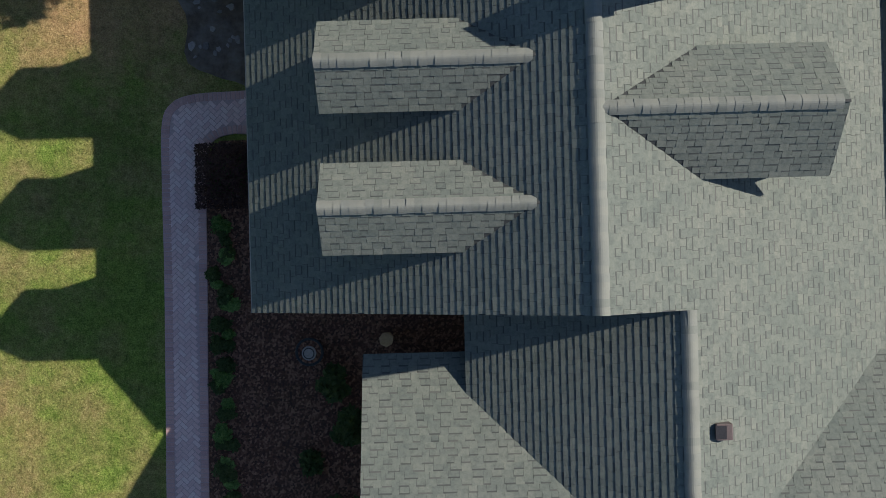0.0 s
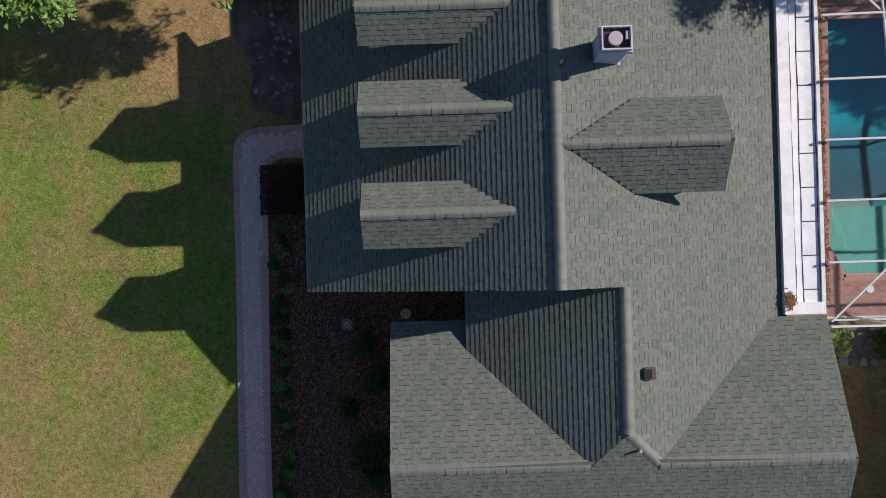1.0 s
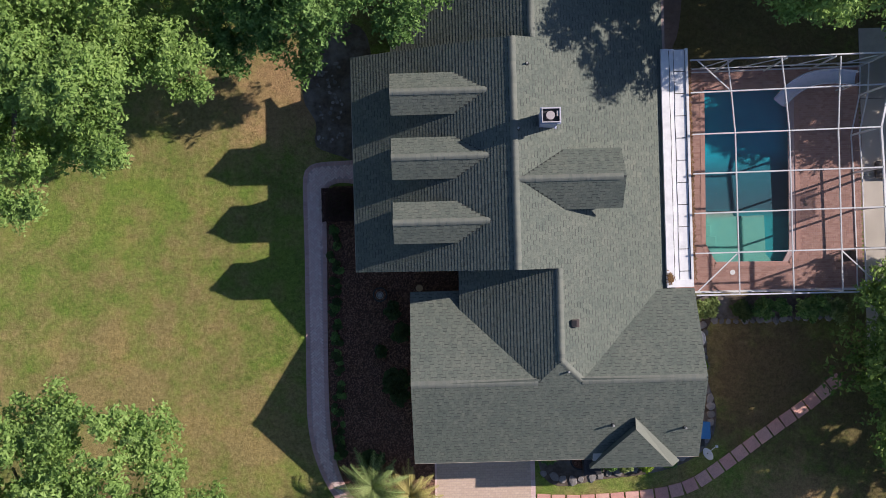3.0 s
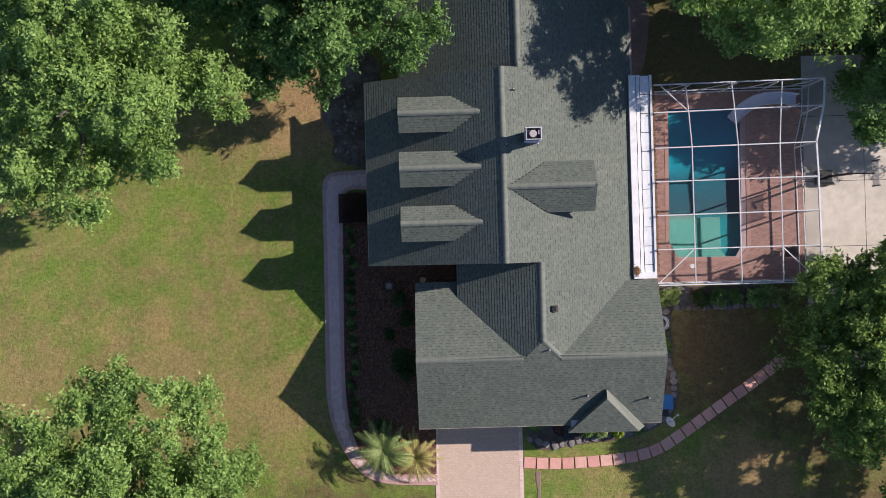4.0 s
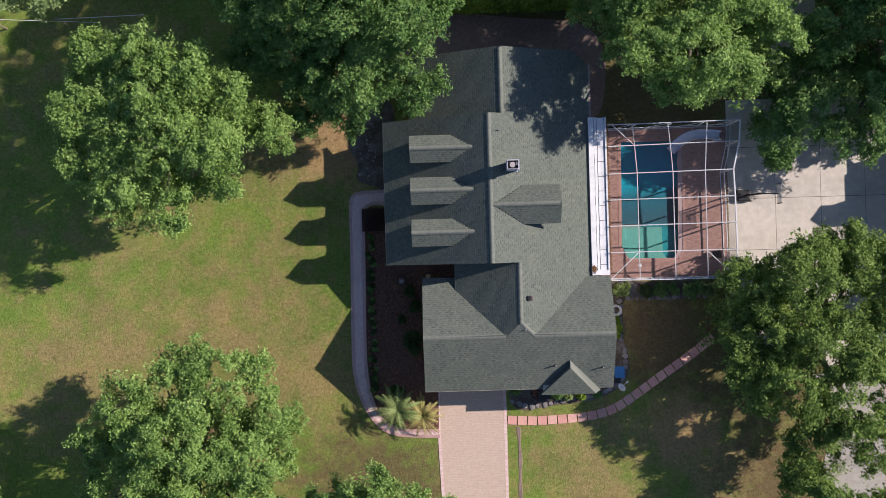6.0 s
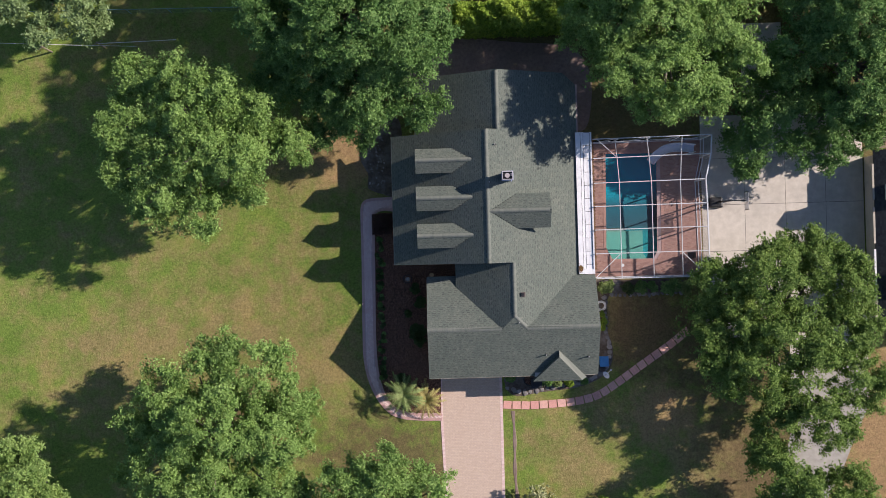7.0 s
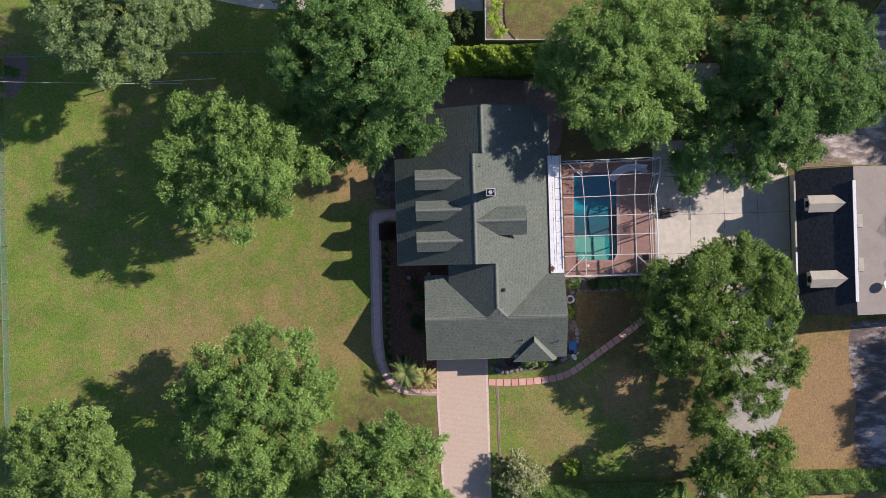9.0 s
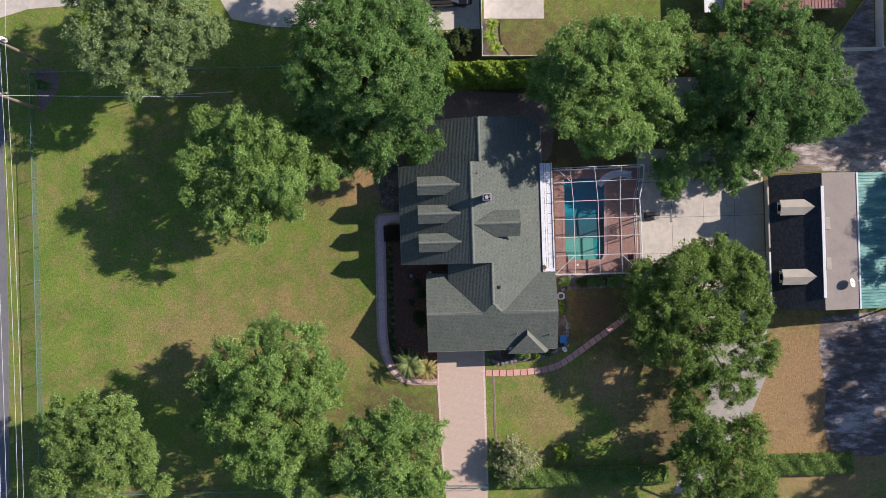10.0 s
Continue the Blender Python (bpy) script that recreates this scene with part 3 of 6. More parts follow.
def shingle_slope(name, outline, eave, uphill, z0, pitch, parent, label="", near=None, count=300, material=None, seed=0, soffit=0.16, lips=LAID):
    """A roof slope over a plan outline: a deck, and courses of single tabs on it."""
    material = material or SHINGLE
    rng = random.Random(seed)
    up = Vector((uphill[0], uphill[1], 0)).normalized()
    ua = Vector((up.y, -up.x, 0))
    sl = Vector((up.x, up.y, pitch)).normalized()
    nn = ua.cross(sl)
    if nn.z < 0:
        nn = -nn
    o = Vector((eave[0], eave[1], z0))
    k = math.sqrt(1 + pitch * pitch)
    flat = [((Vector((x, y, 0)) - Vector((o.x, o.y, 0))).dot(ua), (Vector((x, y, 0)) - Vector((o.x, o.y, 0))).dot(up) * k) for x, y in outline]
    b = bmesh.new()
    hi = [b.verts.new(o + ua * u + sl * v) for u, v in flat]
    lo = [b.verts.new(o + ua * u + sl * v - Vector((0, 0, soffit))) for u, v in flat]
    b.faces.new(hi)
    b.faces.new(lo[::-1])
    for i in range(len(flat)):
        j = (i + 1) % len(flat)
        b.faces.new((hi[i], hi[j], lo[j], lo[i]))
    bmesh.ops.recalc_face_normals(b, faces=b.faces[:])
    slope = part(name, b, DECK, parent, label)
    base = Matrix.Translation(o) @ Matrix((ua, sl, nn)).transposed().to_4x4()
    if base.determinant() < 0:
        base = Matrix.Translation(o) @ Matrix((-ua, sl, nn)).transposed().to_4x4()
        flat = [(-u, v) for u, v in flat]
    v_lo, v_hi = min(v for _, v in flat), max(v for _, v in flat)
    tabs = []
    row = 0
    v = v_lo - 0.01
    while v < v_hi - 0.03:
        level = [spans(flat, min(max(h, v_lo + 1e-4), v_hi - 1e-4)) for h in (v, v + ROW / 2, v + 0.145)]
        for q, (a, c) in enumerate(level[1]):
            (a0, c0), (a1, c1) = (level[k][q] if len(level[k]) == len(level[1]) else (a, c) for k in (0, 2))
            u = min(a0, a1) - rng.random() * 0.25
            turn = row % 2
            while u < max(c0, c1):
                w = rng.choice((0.14, 0.17, 0.19, 0.22, 0.26))
                turn = 1 - turn
                ends = [min(max(e, lo), hi) for e, lo, hi in ((u, a0, c0), (u + w - 0.005, a0, c0), (u, a1, c1), (u + w - 0.005, a1, c1))]
                if max(ends[1] - ends[0], ends[3] - ends[2]) > 0.02:
                    tabs.append((*ends, min(v, v_hi - 0.15) + rng.uniform(-0.001, 0.001), 0 if turn else rng.choice((1, 2))))
                u += w
        v += ROW
        row += 1
    if near is not None:
        c = base.inverted() @ Vector((near[0], near[1], z0 + 1.5))
        tabs.sort(key=lambda q: (q[0] != q[2] or q[1] != q[3], (q[0] - c.x) ** 2 + (q[4] - c.y) ** 2))
        own, rest = tabs[:count], tabs[count:]
    else:
        own, rest = [], tabs
    for u, u1, _, _, v, h in own:
        ob = new("shingle", tab_mesh(lips[h], h == 0))
        ob.parent = slope
        ob.matrix_basis = base @ Matrix.Translation((u, v, 0.001)) @ Matrix.Diagonal((u1 - u, 1, 1, 1))
    if rest:
        arr = np.array([q[:5] for q in rest])
        lip = np.array([lips[q[5]] for q in rest])
        n = len(rest)
        loc = np.zeros((n, 10, 3))
        for i, (du, dv, kind) in enumerate(((0, 0, 0), (1, 0, 0), (0, 0, 1), (1, 0, 1), (0, 0.145, 2), (1, 0.145, 2), (0, 0.145, 0), (1, 0.145, 0), (0, BAND, 3), (1, BAND, 3))):
            k = dv / 0.145
            loc[:, i, 0] = arr[:, du] * (1 - k) + arr[:, 2 + du] * k
            loc[:, i, 1] = arr[:, 4] + dv
            loc[:, i, 2] = 0.001 + (lip if kind == 1 else 0.003 if kind == 2 else lip * 0.24 + 0.0023 if kind == 3 else 0.0)
        mm = np.array(base)
        pts = loc.reshape(-1, 3) @ mm[:3, :3].T + mm[:3, 3]
        faces = []
        for i in range(n):
            s = 10 * i
            faces += [(s, s + 1, s + 3, s + 2), (s + 2, s + 3, s + 9, s + 8), (s + 8, s + 9, s + 5, s + 4), (s, s + 2, s + 4, s + 6), (s + 1, s + 7, s + 5, s + 3)]
        field_ob = tagged(from_arrays("shingle_field", pts.tolist(), faces, material, slope), kind="stuff")
        field_ob.data.materials.append(CUT_EDGE)
        field_ob.data.materials.append(GRANULE if material is SHINGLE else material)
        slot = np.tile(np.array((1, 0, 0, 1, 1), dtype=np.int32), (n, 1))
        slot[:, 2] = [0 if q[5] else 2 for q in rest]
        field_ob.data.polygons.foreach_set("material_index", slot.ravel())
    return slope


def cap_mesh(pitch, half=0.17):
    """One bent cap tab, lying along +x, with its butt lip at x = 0."""
    me = bpy.data.meshes.new("ridge_cap")
    d = half / math.sqrt(1 + pitch * pitch)
    t, e = 0.008, 0.150
    cross = [(d * k / 4, -pitch * (math.hypot(d * k / 4, 0.06) - 0.06)) for k in range(-4, 5)]
    m = len(cross)
    vs, fs = [], []
    for x, h in ((0, t), (e, 0.004)):
        vs += [(x, y, z + h + 0.018 * (1 - (y / d) ** 2)) for y, z in cross]
    for y, z in cross:
        vs.append((0, y, z - 0.006 + 0.016 * (1 - (y / d) ** 2)))
    for i in range(m - 1):
        fs += [(i, i + 1, i + 1 + m, i + m), (2 * m + i, 2 * m + i + 1, i + 1, i)]
    me.from_pydata(vs, [], fs)
    me.materials.append(CAP)
    return me


def ridge_caps(a, b, mesh, parent, name="ridge"):
    """A ridge board from a to b with single cap tabs along it."""
    a, b = Vector(a), Vector(b)
    d = (b - a).normalized()
    y = Vector((0, 0, 1)).cross(d).normalized()
    z = d.cross(y)
    rot = Matrix((d, y, z)).transposed().to_4x4()
    board = part(name, beam(bmesh.new(), a, b, 0.05, 0.03), DECK, parent)
    n = int((b - a).length / ROW)
    rng = random.Random(n)
    for k in range(n):
        ob = new("ridge_cap", mesh)
        ob.parent = board
        ob.matrix_basis = Matrix.Translation(a + d * k * ROW) @ rot @ pose(0, rng.uniform(-0.006, 0.006), rng.uniform(0, 0.004), 0, 0, rng.uniform(-1, 1))


P = 0.51                                  # main roof pitch, about 6 in 12
EAVE_W, RIDGE_X, EAVE_E = -3.79, 2.85, 9.47
Z_EAVE = 2.66
Z_RIDGE = Z_EAVE + P * (RIDGE_X - EAVE_W)
N_RIDGE_X, N_EAVE_W = 3.66, -2.08
S_RIDGE_X, S_EAVE_W = 4.55, 0.56
GAR_Y, GAR_S, GAR_N, GAR_W, GAR_E = -5.36, -8.92, -1.68, -1.53, 10.5


def z_west(x):
    return Z_EAVE + P * (x - EAVE_W)


def z_east(x):
    return Z_RIDGE - P * (x - RIDGE_X)


Z_GAR = 4.74
Z_GAR_S = Z_GAR - P * (GAR_Y - GAR_S)
HIP_Y = GAR_Y + (z_east(S_RIDGE_X) - Z_GAR) / P
HIP_D = HIP_Y - GAR_Y

house = thing("house", "one-storey cream stucco house under green-grey shingle gables", "house", (2.8, 1.0, 0))
house.matrix_world = Matrix.Identity(4)


def gable_block(bm, along, lo, ridge, hi, c0, c1, z_lo, z_r, z_hi):
    """A walled block with a gabled top, its ridge along x or y."""
    prof = [(lo, 0.0), (hi, 0.0), (hi, z_hi), (ridge, z_r), (lo, z_lo)]
    ends = []
    for c in (c0, c1):
        ends.append([bm.verts.new((p, c, z) if along == "y" else (c, p, z)) for p, z in prof])
    bm.faces.new(ends[0])
    bm.faces.new(ends[1][::-1])
    for k in range(5):
        j = (k + 1) % 5
        bm.faces.new((ends[0][k], ends[0][j], ends[1][j], ends[1][k]))
    bmesh.ops.recalc_face_normals(bm, faces=bm.faces[:])
    return bm


D = 0.19
part("wall", gable_block(bmesh.new(), "y", -3.2, RIDGE_X, 8.9, -0.35, 8.0, z_west(-3.2) - D, Z_RIDGE - D, z_east(8.9) - D), STUCCO, house)
part("wall", gable_block(bmesh.new(), "y", -1.6, N_RIDGE_X, 8.9, 8.0, 12.1, z_east(N_RIDGE_X) - P * (N_RIDGE_X + 1.6) - D, z_east(N_RIDGE_X) - D, z_east(8.9) - D), STUCCO, house)
part("wall", gable_block(bmesh.new(), "y", 1.0, S_RIDGE_X, 8.9, -4.6, -0.35, z_east(S_RIDGE_X) - P * (S_RIDGE_X - 1.0) - D, z_east(S_RIDGE_X) - D, z_east(8.9) - D), STUCCO, house)
part("wall", gable_block(bmesh.new(), "x", -8.45, GAR_Y, -2.1, -1.15, 10.1, Z_GAR - P * (GAR_Y + 8.45) - D, Z_GAR - D, Z_GAR - P * (-2.1 - GAR_Y) - D), STUCCO, house)

shingle_slope("roof_slope", [(EAVE_W, -0.78), (RIDGE_X, -0.78), (RIDGE_X, 8.4), (EAVE_W, 8.4)], (EAVE_W, 0), (1, 0), Z_EAVE, P, house, near=(-1.0, 0.3), seed=1, lips=RAKED)
zs = z_east(N_RIDGE_X)
shingle_slope("roof_slope", [(N_EAVE_W, 8.1), (N_RIDGE_X, 8.1), (N_RIDGE_X, 12.5), (N_EAVE_W, 12.5)], (N_EAVE_W, 0), (1, 0), zs - P * (N_RIDGE_X - N_EAVE_W), P, house, seed=2, lips=RAKED)
zs = z_east(S_RIDGE_X)
shingle_slope("roof_slope", [(S_EAVE_W, -0.3), (S_EAVE_W, -5.36), (S_RIDGE_X - HIP_D, GAR_Y), (S_RIDGE_X, HIP_Y), (S_RIDGE_X, -0.3)], (S_EAVE_W, 0), (1, 0), zs - 0.48 * (S_RIDGE_X - S_EAVE_W), 0.48, house, near=(2.0, -2.0), seed=3, lips=RAKED)
# one long back slope shared by the three blocks
shingle_slope("roof_slope", [(EAVE_E, 11.75), (8.5, 12.55), (N_RIDGE_X, 12.5), (N_RIDGE_X, 8.4), (RIDGE_X, 8.4), (RIDGE_X, -0.78), (S_RIDGE_X, -0.78), (S_RIDGE_X, HIP_Y), (S_RIDGE_X + HIP_D, GAR_Y), (EAVE_E, GAR_Y)],
              (EAVE_E, 0), (-1, 0), z_east(EAVE_E), P, house, near=(4.5, 1.0), seed=4)
shingle_slope("roof_slope", [(GAR_W, GAR_N), (GAR_W, GAR_Y), (S_RIDGE_X - HIP_D, GAR_Y), (0.9, -1.9), (0.56, GAR_N)], (0, GAR_N), (0, -1), Z_GAR - P * (GAR_N - GAR_Y), P, house, near=(0.5, -3.0), seed=5)
shingle_slope("roof_slope", [(GAR_E, GAR_N - 0.15), (GAR_E, GAR_Y), (S_RIDGE_X + HIP_D, GAR_Y), (8.6, GAR_N - 0.15)], (0, GAR_N), (0, -1), Z_GAR - P * (GAR_N - GAR_Y), P, house, seed=6)
shingle_slope("roof_slope", [(GAR_W, GAR_S), (GAR_E, GAR_S), (GAR_E, GAR_Y), (S_RIDGE_X + HIP_D, GAR_Y), (S_RIDGE_X, HIP_Y), (S_RIDGE_X - HIP_D, GAR_Y), (GAR_W, GAR_Y)],
              (0, GAR_S), (0, 1), Z_GAR_S, P, house, seed=7)

CAP_MAIN, CAP_DORMER = cap_mesh(P), cap_mesh(0.81)
ridge_caps((RIDGE_X, -0.78, Z_RIDGE), (RIDGE_X, 8.4, Z_RIDGE), CAP_MAIN, house)
ridge_caps((N_RIDGE_X, 8.4, z_east(N_RIDGE_X)), (N_RIDGE_X, 12.5, z_east(N_RIDGE_X)), CAP_MAIN, house)
ridge_caps((S_RIDGE_X, -0.78, z_east(S_RIDGE_X)), (S_RIDGE_X, HIP_Y, z_east(S_RIDGE_X)), CAP_MAIN, house)
ridge_caps((S_RIDGE_X, HIP_Y, z_east(S_RIDGE_X)), (S_RIDGE_X + HIP_D, GAR_Y, Z_GAR), CAP_MAIN, house, "hip")
ridge_caps((GAR_W, GAR_Y, Z_GAR), (S_RIDGE_X - HIP_D, GAR_Y, Z_GAR), CAP_MAIN, house)
ridge_caps((S_RIDGE_X + HIP_D, GAR_Y, Z_GAR), (GAR_E, GAR_Y, Z_GAR), CAP_MAIN, house)

# dormers of the front slope
PD = 0.81
for n, yc in enumerate((1.205, 3.80, 6.40)):
    zr, half, x0 = Z_EAVE + 5.68 * P, 0.83, -2.03
    ze = zr - PD * half
    tip = EAVE_W + (zr - Z_EAVE) / P
    foot = EAVE_W + (ze - Z_EAVE) / P
    zw = z_west(-1.8) - 0.05
    bm = bmesh.new()
    prof = [(yc - 0.66, zw), (yc + 0.66, zw), (yc + 0.66, ze - 0.02), (yc, zr - 0.16), (yc - 0.66, ze - 0.02)]
    a = [bm.verts.new((-1.82, y, z)) for y, z in prof]
    b = [bm.verts.new((0.9, y, max(z, z_west(0.9) - 0.3) if k < 2 else z)) for k, (y, z) in enumerate(prof)]
    bm.faces.new(a)
    for k in range(5):
        j = (k + 1) % 5
        bm.faces.new((a[k], a[j], b[j], b[k]))
    bmesh.ops.recalc_face_normals(bm, faces=bm.faces[:])
    wall = part("dormer_wall", bm, SIDING, house)
    part("dormer_window", box(bmesh.new(), -1.85, -1.82, yc - 0.35, yc + 0.35, zw + 0.25, zw + 1.15), GLASS, wall)
    s = 100 + n * 10
    shingle_slope("dormer_roof", [(x0, yc - half), (foot, yc - half), (tip, yc), (x0, yc)], (0, yc - half), (0, 1), ze, PD, house, near=(-0.5, yc - 0.4), seed=s, soffit=0.1)
    shingle_slope("dormer_roof", [(x0, yc + half), (foot, yc + half), (tip, yc), (x0, yc)], (0, yc + half), (0, -1), ze, PD, house, near=(-0.5, yc + 0.4), seed=s + 1, soffit=0.1)
    ridge_caps((x0, yc, zr), (tip, yc, zr), CAP_DORMER, house, "dormer_ridge")

# broad dormer of the back slope
yc, half, zr, x1 = 2.78, 1.2, Z_RIDGE - 0.04, 7.19
ze = zr - PD * half
tip = RIDGE_X + (Z_RIDGE - zr) / P
foot = RIDGE_X + (Z_RIDGE - ze) / P
bm = bmesh.new()
zw = z_east(6.9) - 0.05
prof = [(yc - 1.0, zw), (yc + 1.0, zw), (yc + 1.0, ze), (yc, zr - 0.16), (yc - 1.0, ze)]
a = [bm.verts.new((6.88, y, z)) for y, z in prof]
b = [bm.verts.new((4.0, y, max(z, z_east(4.0) - 0.3) if k < 2 else z)) for k, (y, z) in enumerate(prof)]
bm.faces.new(a)
for k in range(5):
    j = (k + 1) % 5
    bm.faces.new((a[k], a[j], b[j], b[k]))
bmesh.ops.recalc_face_normals(bm, faces=bm.faces[:])
wall = part("dormer_wall", bm, SIDING, house)
part("dormer_window", box(bmesh.new(), 6.88, 6.91, yc - 0.55, yc + 0.55, zw + 0.3, zw + 1.2), GLASS, wall)
shingle_slope("dormer_roof", [(x1, yc - half), (foot, yc - half), (tip, yc), (x1, yc)], (0, yc - half), (0, 1), ze, PD, house, near=(5.2, yc - 0.5), seed=140, soffit=0.1)
shingle_slope("dormer_roof", [(x1, yc + half), (foot, yc + half), (tip, yc), (x1, yc)], (0, yc + half), (0, -1), ze, PD, house, near=(5.2, yc + 0.5), seed=141, soffit=0.1)
ridge_caps((tip, yc, zr), (x1, yc, zr), CAP_DORMER, house, "dormer_ridge")

# small hipped bay in the garage slope

def bay_face(name, pts, mat, seed):
    b = bmesh.new()
    vs = [b.verts.new(p) for p in pts]
    b.faces.new(vs)
    r = bmesh.ops.extrude_face_region(b, geom=b.faces[:])
    for v in [g for g in r["geom"] if isinstance(g, bmesh.types.BMVert)]:
        v.co.z -= 0.12
    bmesh.ops.recalc_face_normals(b, faces=b.faces[:])
    return part(name, b, mat, house)


BAY_S, BAY_Z = -9.3, 3.06
shingle_slope("bay_roof", [(5.85, BAY_S), (9.35, BAY_S), (7.64, -7.5)], (0, BAY_S), (0, 1), BAY_Z, (4.14 - BAY_Z) / (BAY_S * -1 - 7.5), house, seed=150)
bay_face("bay_roof", [(5.85, BAY_S, BAY_Z), (7.64, -7.5, 4.14), (7.64, -7.42, 3.8), (5.88, BAY_S + 0.08, 2.85)], SHINGLE, 151)
# paler cap shingle puts the sunlit look into the east face
bay_face("bay_roof", [(9.35, BAY_S, BAY_Z), (7.64, -7.5, 4.14), (7.66, -7.05, 3.98), (9.68, BAY_S + 0.2, 2.90)], CAP, 152)
part("wall", prism(bmesh.new(), [(6.0, -9.0), (9.2, -9.0), (9.2, -8.4), (6.0, -8.4)], 0.0, 3.05), STUCCO, house)

# fascia boards and gutters
for pa, pb in (((EAVE_W - 0.02, -0.78, Z_EAVE - 0.1), (EAVE_W - 0.02, 8.4, Z_EAVE - 0.1)),
               ((GAR_W, GAR_S - 0.02, Z_GAR_S - 0.1), (GAR_E, GAR_S - 0.02, Z_GAR_S - 0.1))):
    part("fascia", beam(bmesh.new(), pa, pb, 0.03, 0.18), TAN, house)

part("gutter", beam(bmesh.new(), (EAVE_E + 0.06, 8.36, Z_EAVE - 0.04), (EAVE_E + 0.06, 11.8, Z_EAVE - 0.04), 0.13, 0.10), plain("faded_pink_gutter", (0.34, 0.25, 0.23), (0.45, 0.34, 0.31)), house, "faded pinkish gutter")

# things standing on the roof
chimney = thing("chimney", "pale blue stucco chimney with light rim and round flue lid", "chimney")
part("shaft", box(bmesh.new(), 3.86, 4.52, 4.83, 5.35, 4.9, 6.74, 0.01), CHIMNEY, chimney)
part("collar", box(bmesh.new(), 3.80, 4.58, 4.77, 5.41, 6.72, 6.96, 0.012), CHIMNEY, chimney)
part("cap", box(bmesh.new(), 3.86, 4.50, 4.85, 5.33, 6.96, 6.98), DARK, chimney, "dark recessed cap")
bm = bmesh.new()
for q in ((3.83, 4.54, 4.81, 4.845), (3.83, 4.54, 5.335, 5.37), (3.83, 3.865, 4.845, 5.335), (4.505, 4.54, 4.845, 5.335)):
    box(bm, *q, 6.95, 7.13)
part("rim", bm, plain("pale_rim_paint", (0.50, 0.47, 0.50), (0.62, 0.58, 0.60), fine=30, stain=0.25, stain_color=(0.4, 0.38, 0.4)), chimney, "thin pale pinkish rim")
LID = plain("flue_lid", (0.42, 0.37, 0.38), (0.52, 0.46, 0.46), fine=30, stain=0.25, stain_color=(0.3, 0.27, 0.28))
part("flue", rod(bmesh.new(), (4.17, 5.09, 6.97), (4.17, 5.09, 7.08), 0.17, 0.165, 24), LID, chimney, "round greyish pink flue lid")
part("bracket", box(bmesh.new(), 4.40, 4.50, 5.05, 5.25, 6.97, 7.09, 0.01), LID, chimney)
part("flashing", box(bmesh.new(), 4.52, 4.60, 4.80, 5.38, 5.10, 5.22), CHIMNEY, chimney)

vent = thing("roof_vent", "small square dark box vent on the shingles", "roof vent")
zv = z_east(5.2)
part("hood", box(bmesh.new(), 5.02, 5.32, -3.16, -2.86, zv - 0.1, zv + 0.20, 0.015), plain("brown_vent_metal", (0.09, 0.065, 0.06), (0.14, 0.11, 0.10), rough=0.5), vent)
part("mouth", box(bmesh.new(), 5.0, 5.2, -3.13, -2.89, zv + 0.19, zv + 0.215), BLACK, vent)


PIPE = plain("weathered_grey_pipe", (0.30, 0.30, 0.30), (0.45, 0.45, 0.44), fine=20)


def pipe_vent(x, y, z, tall=0.35):
    t = thing("vent_pipe", "short grey plumbing vent pipe through the roof", "vent pipe", group="vent pipes")
    part("pipe", rod(bmesh.new(), (x, y, z - 0.1), (x, y, z + tall), 0.04, None, 10), PIPE, t)
    part("flashing", rod(bmesh.new(), (x, y, z - 0.02), (x, y, z + 0.06), 0.10, 0.05, 10), DARK, t)


pipe_vent(4.85, -5.25 + 0.3, z_east(4.85) - 0.25)
pipe_vent(6.75, -7.35, Z_GAR_S + P * (-7.35 - GAR_S))
pipe_vent(9.75, -7.55, Z_GAR_S + P * (-7.55 - GAR_S))
pipe_vent(3.43, 7.33, z_east(3.43), 0.2)
pipe_vent(3.0, 4.75, z_east(3.0), 0.3)


# ---- covered patio roof, pool cage and pool ----
patio = thing("patio_roof", "flat weathered white metal patio roof with black seams", "roof")
part("pan", box(bmesh.new(), 9.36, 10.48, -1.78, 8.32, 2.70, 2.86), PAN, patio)
part("gutter", box(bmesh.new(), 10.40, 10.50, -1.78, 8.32, 2.80, 2.93), PAN, patio)
part("flashing", box(bmesh.new(), 9.36, 9.68, -1.45, 8.32, 2.86, 2.93), PAN, patio, "broad white flashing strip")
part("end_flashing", box(bmesh.new(), 9.36, 10.40, -1.78, -1.45, 2.86, 2.94, 0.01), PAN, patio)
for x, w in ((9.71, 0.035), (9.91, 0.028), (10.37, 0.03)):
    line = smooth_line([(x + 0.012 * math.sin(k * 2.3 + x * 9), -1.45 + k * 0.97, 2.868) for k in range(11)], 0.3)
    bm = bmesh.new()
    rows = [[bm.verts.new((q[0] + dx * w * (0.6 + 0.4 * math.sin(7 * q[1])), q[1], z)) for dx, z in ((-0.5, 2.855), (-0.5, 2.872), (0.5, 2.872), (0.5, 2.855))] for q in line]
    for p, q in zip(rows, rows[1:]):
        for i in range(3):
            bm.faces.new((p[i], p[i + 1], q[i + 1], q[i]))
    part("seam", bm, GRIME, patio)
for k in range(11):
    y = -1.1 + k * 0.94
    part("seam", box(bmesh.new(), 9.93, 10.35, y - 0.012, y + 0.012, 2.86, 2.876), GRIME, patio)
for y in (-1.5, 3.2, 7.9):
    part("post", box(bmesh.new(), 10.3, 10.4, y - 0.05, y + 0.05, 0.0, 2.7), WHITE, patio)

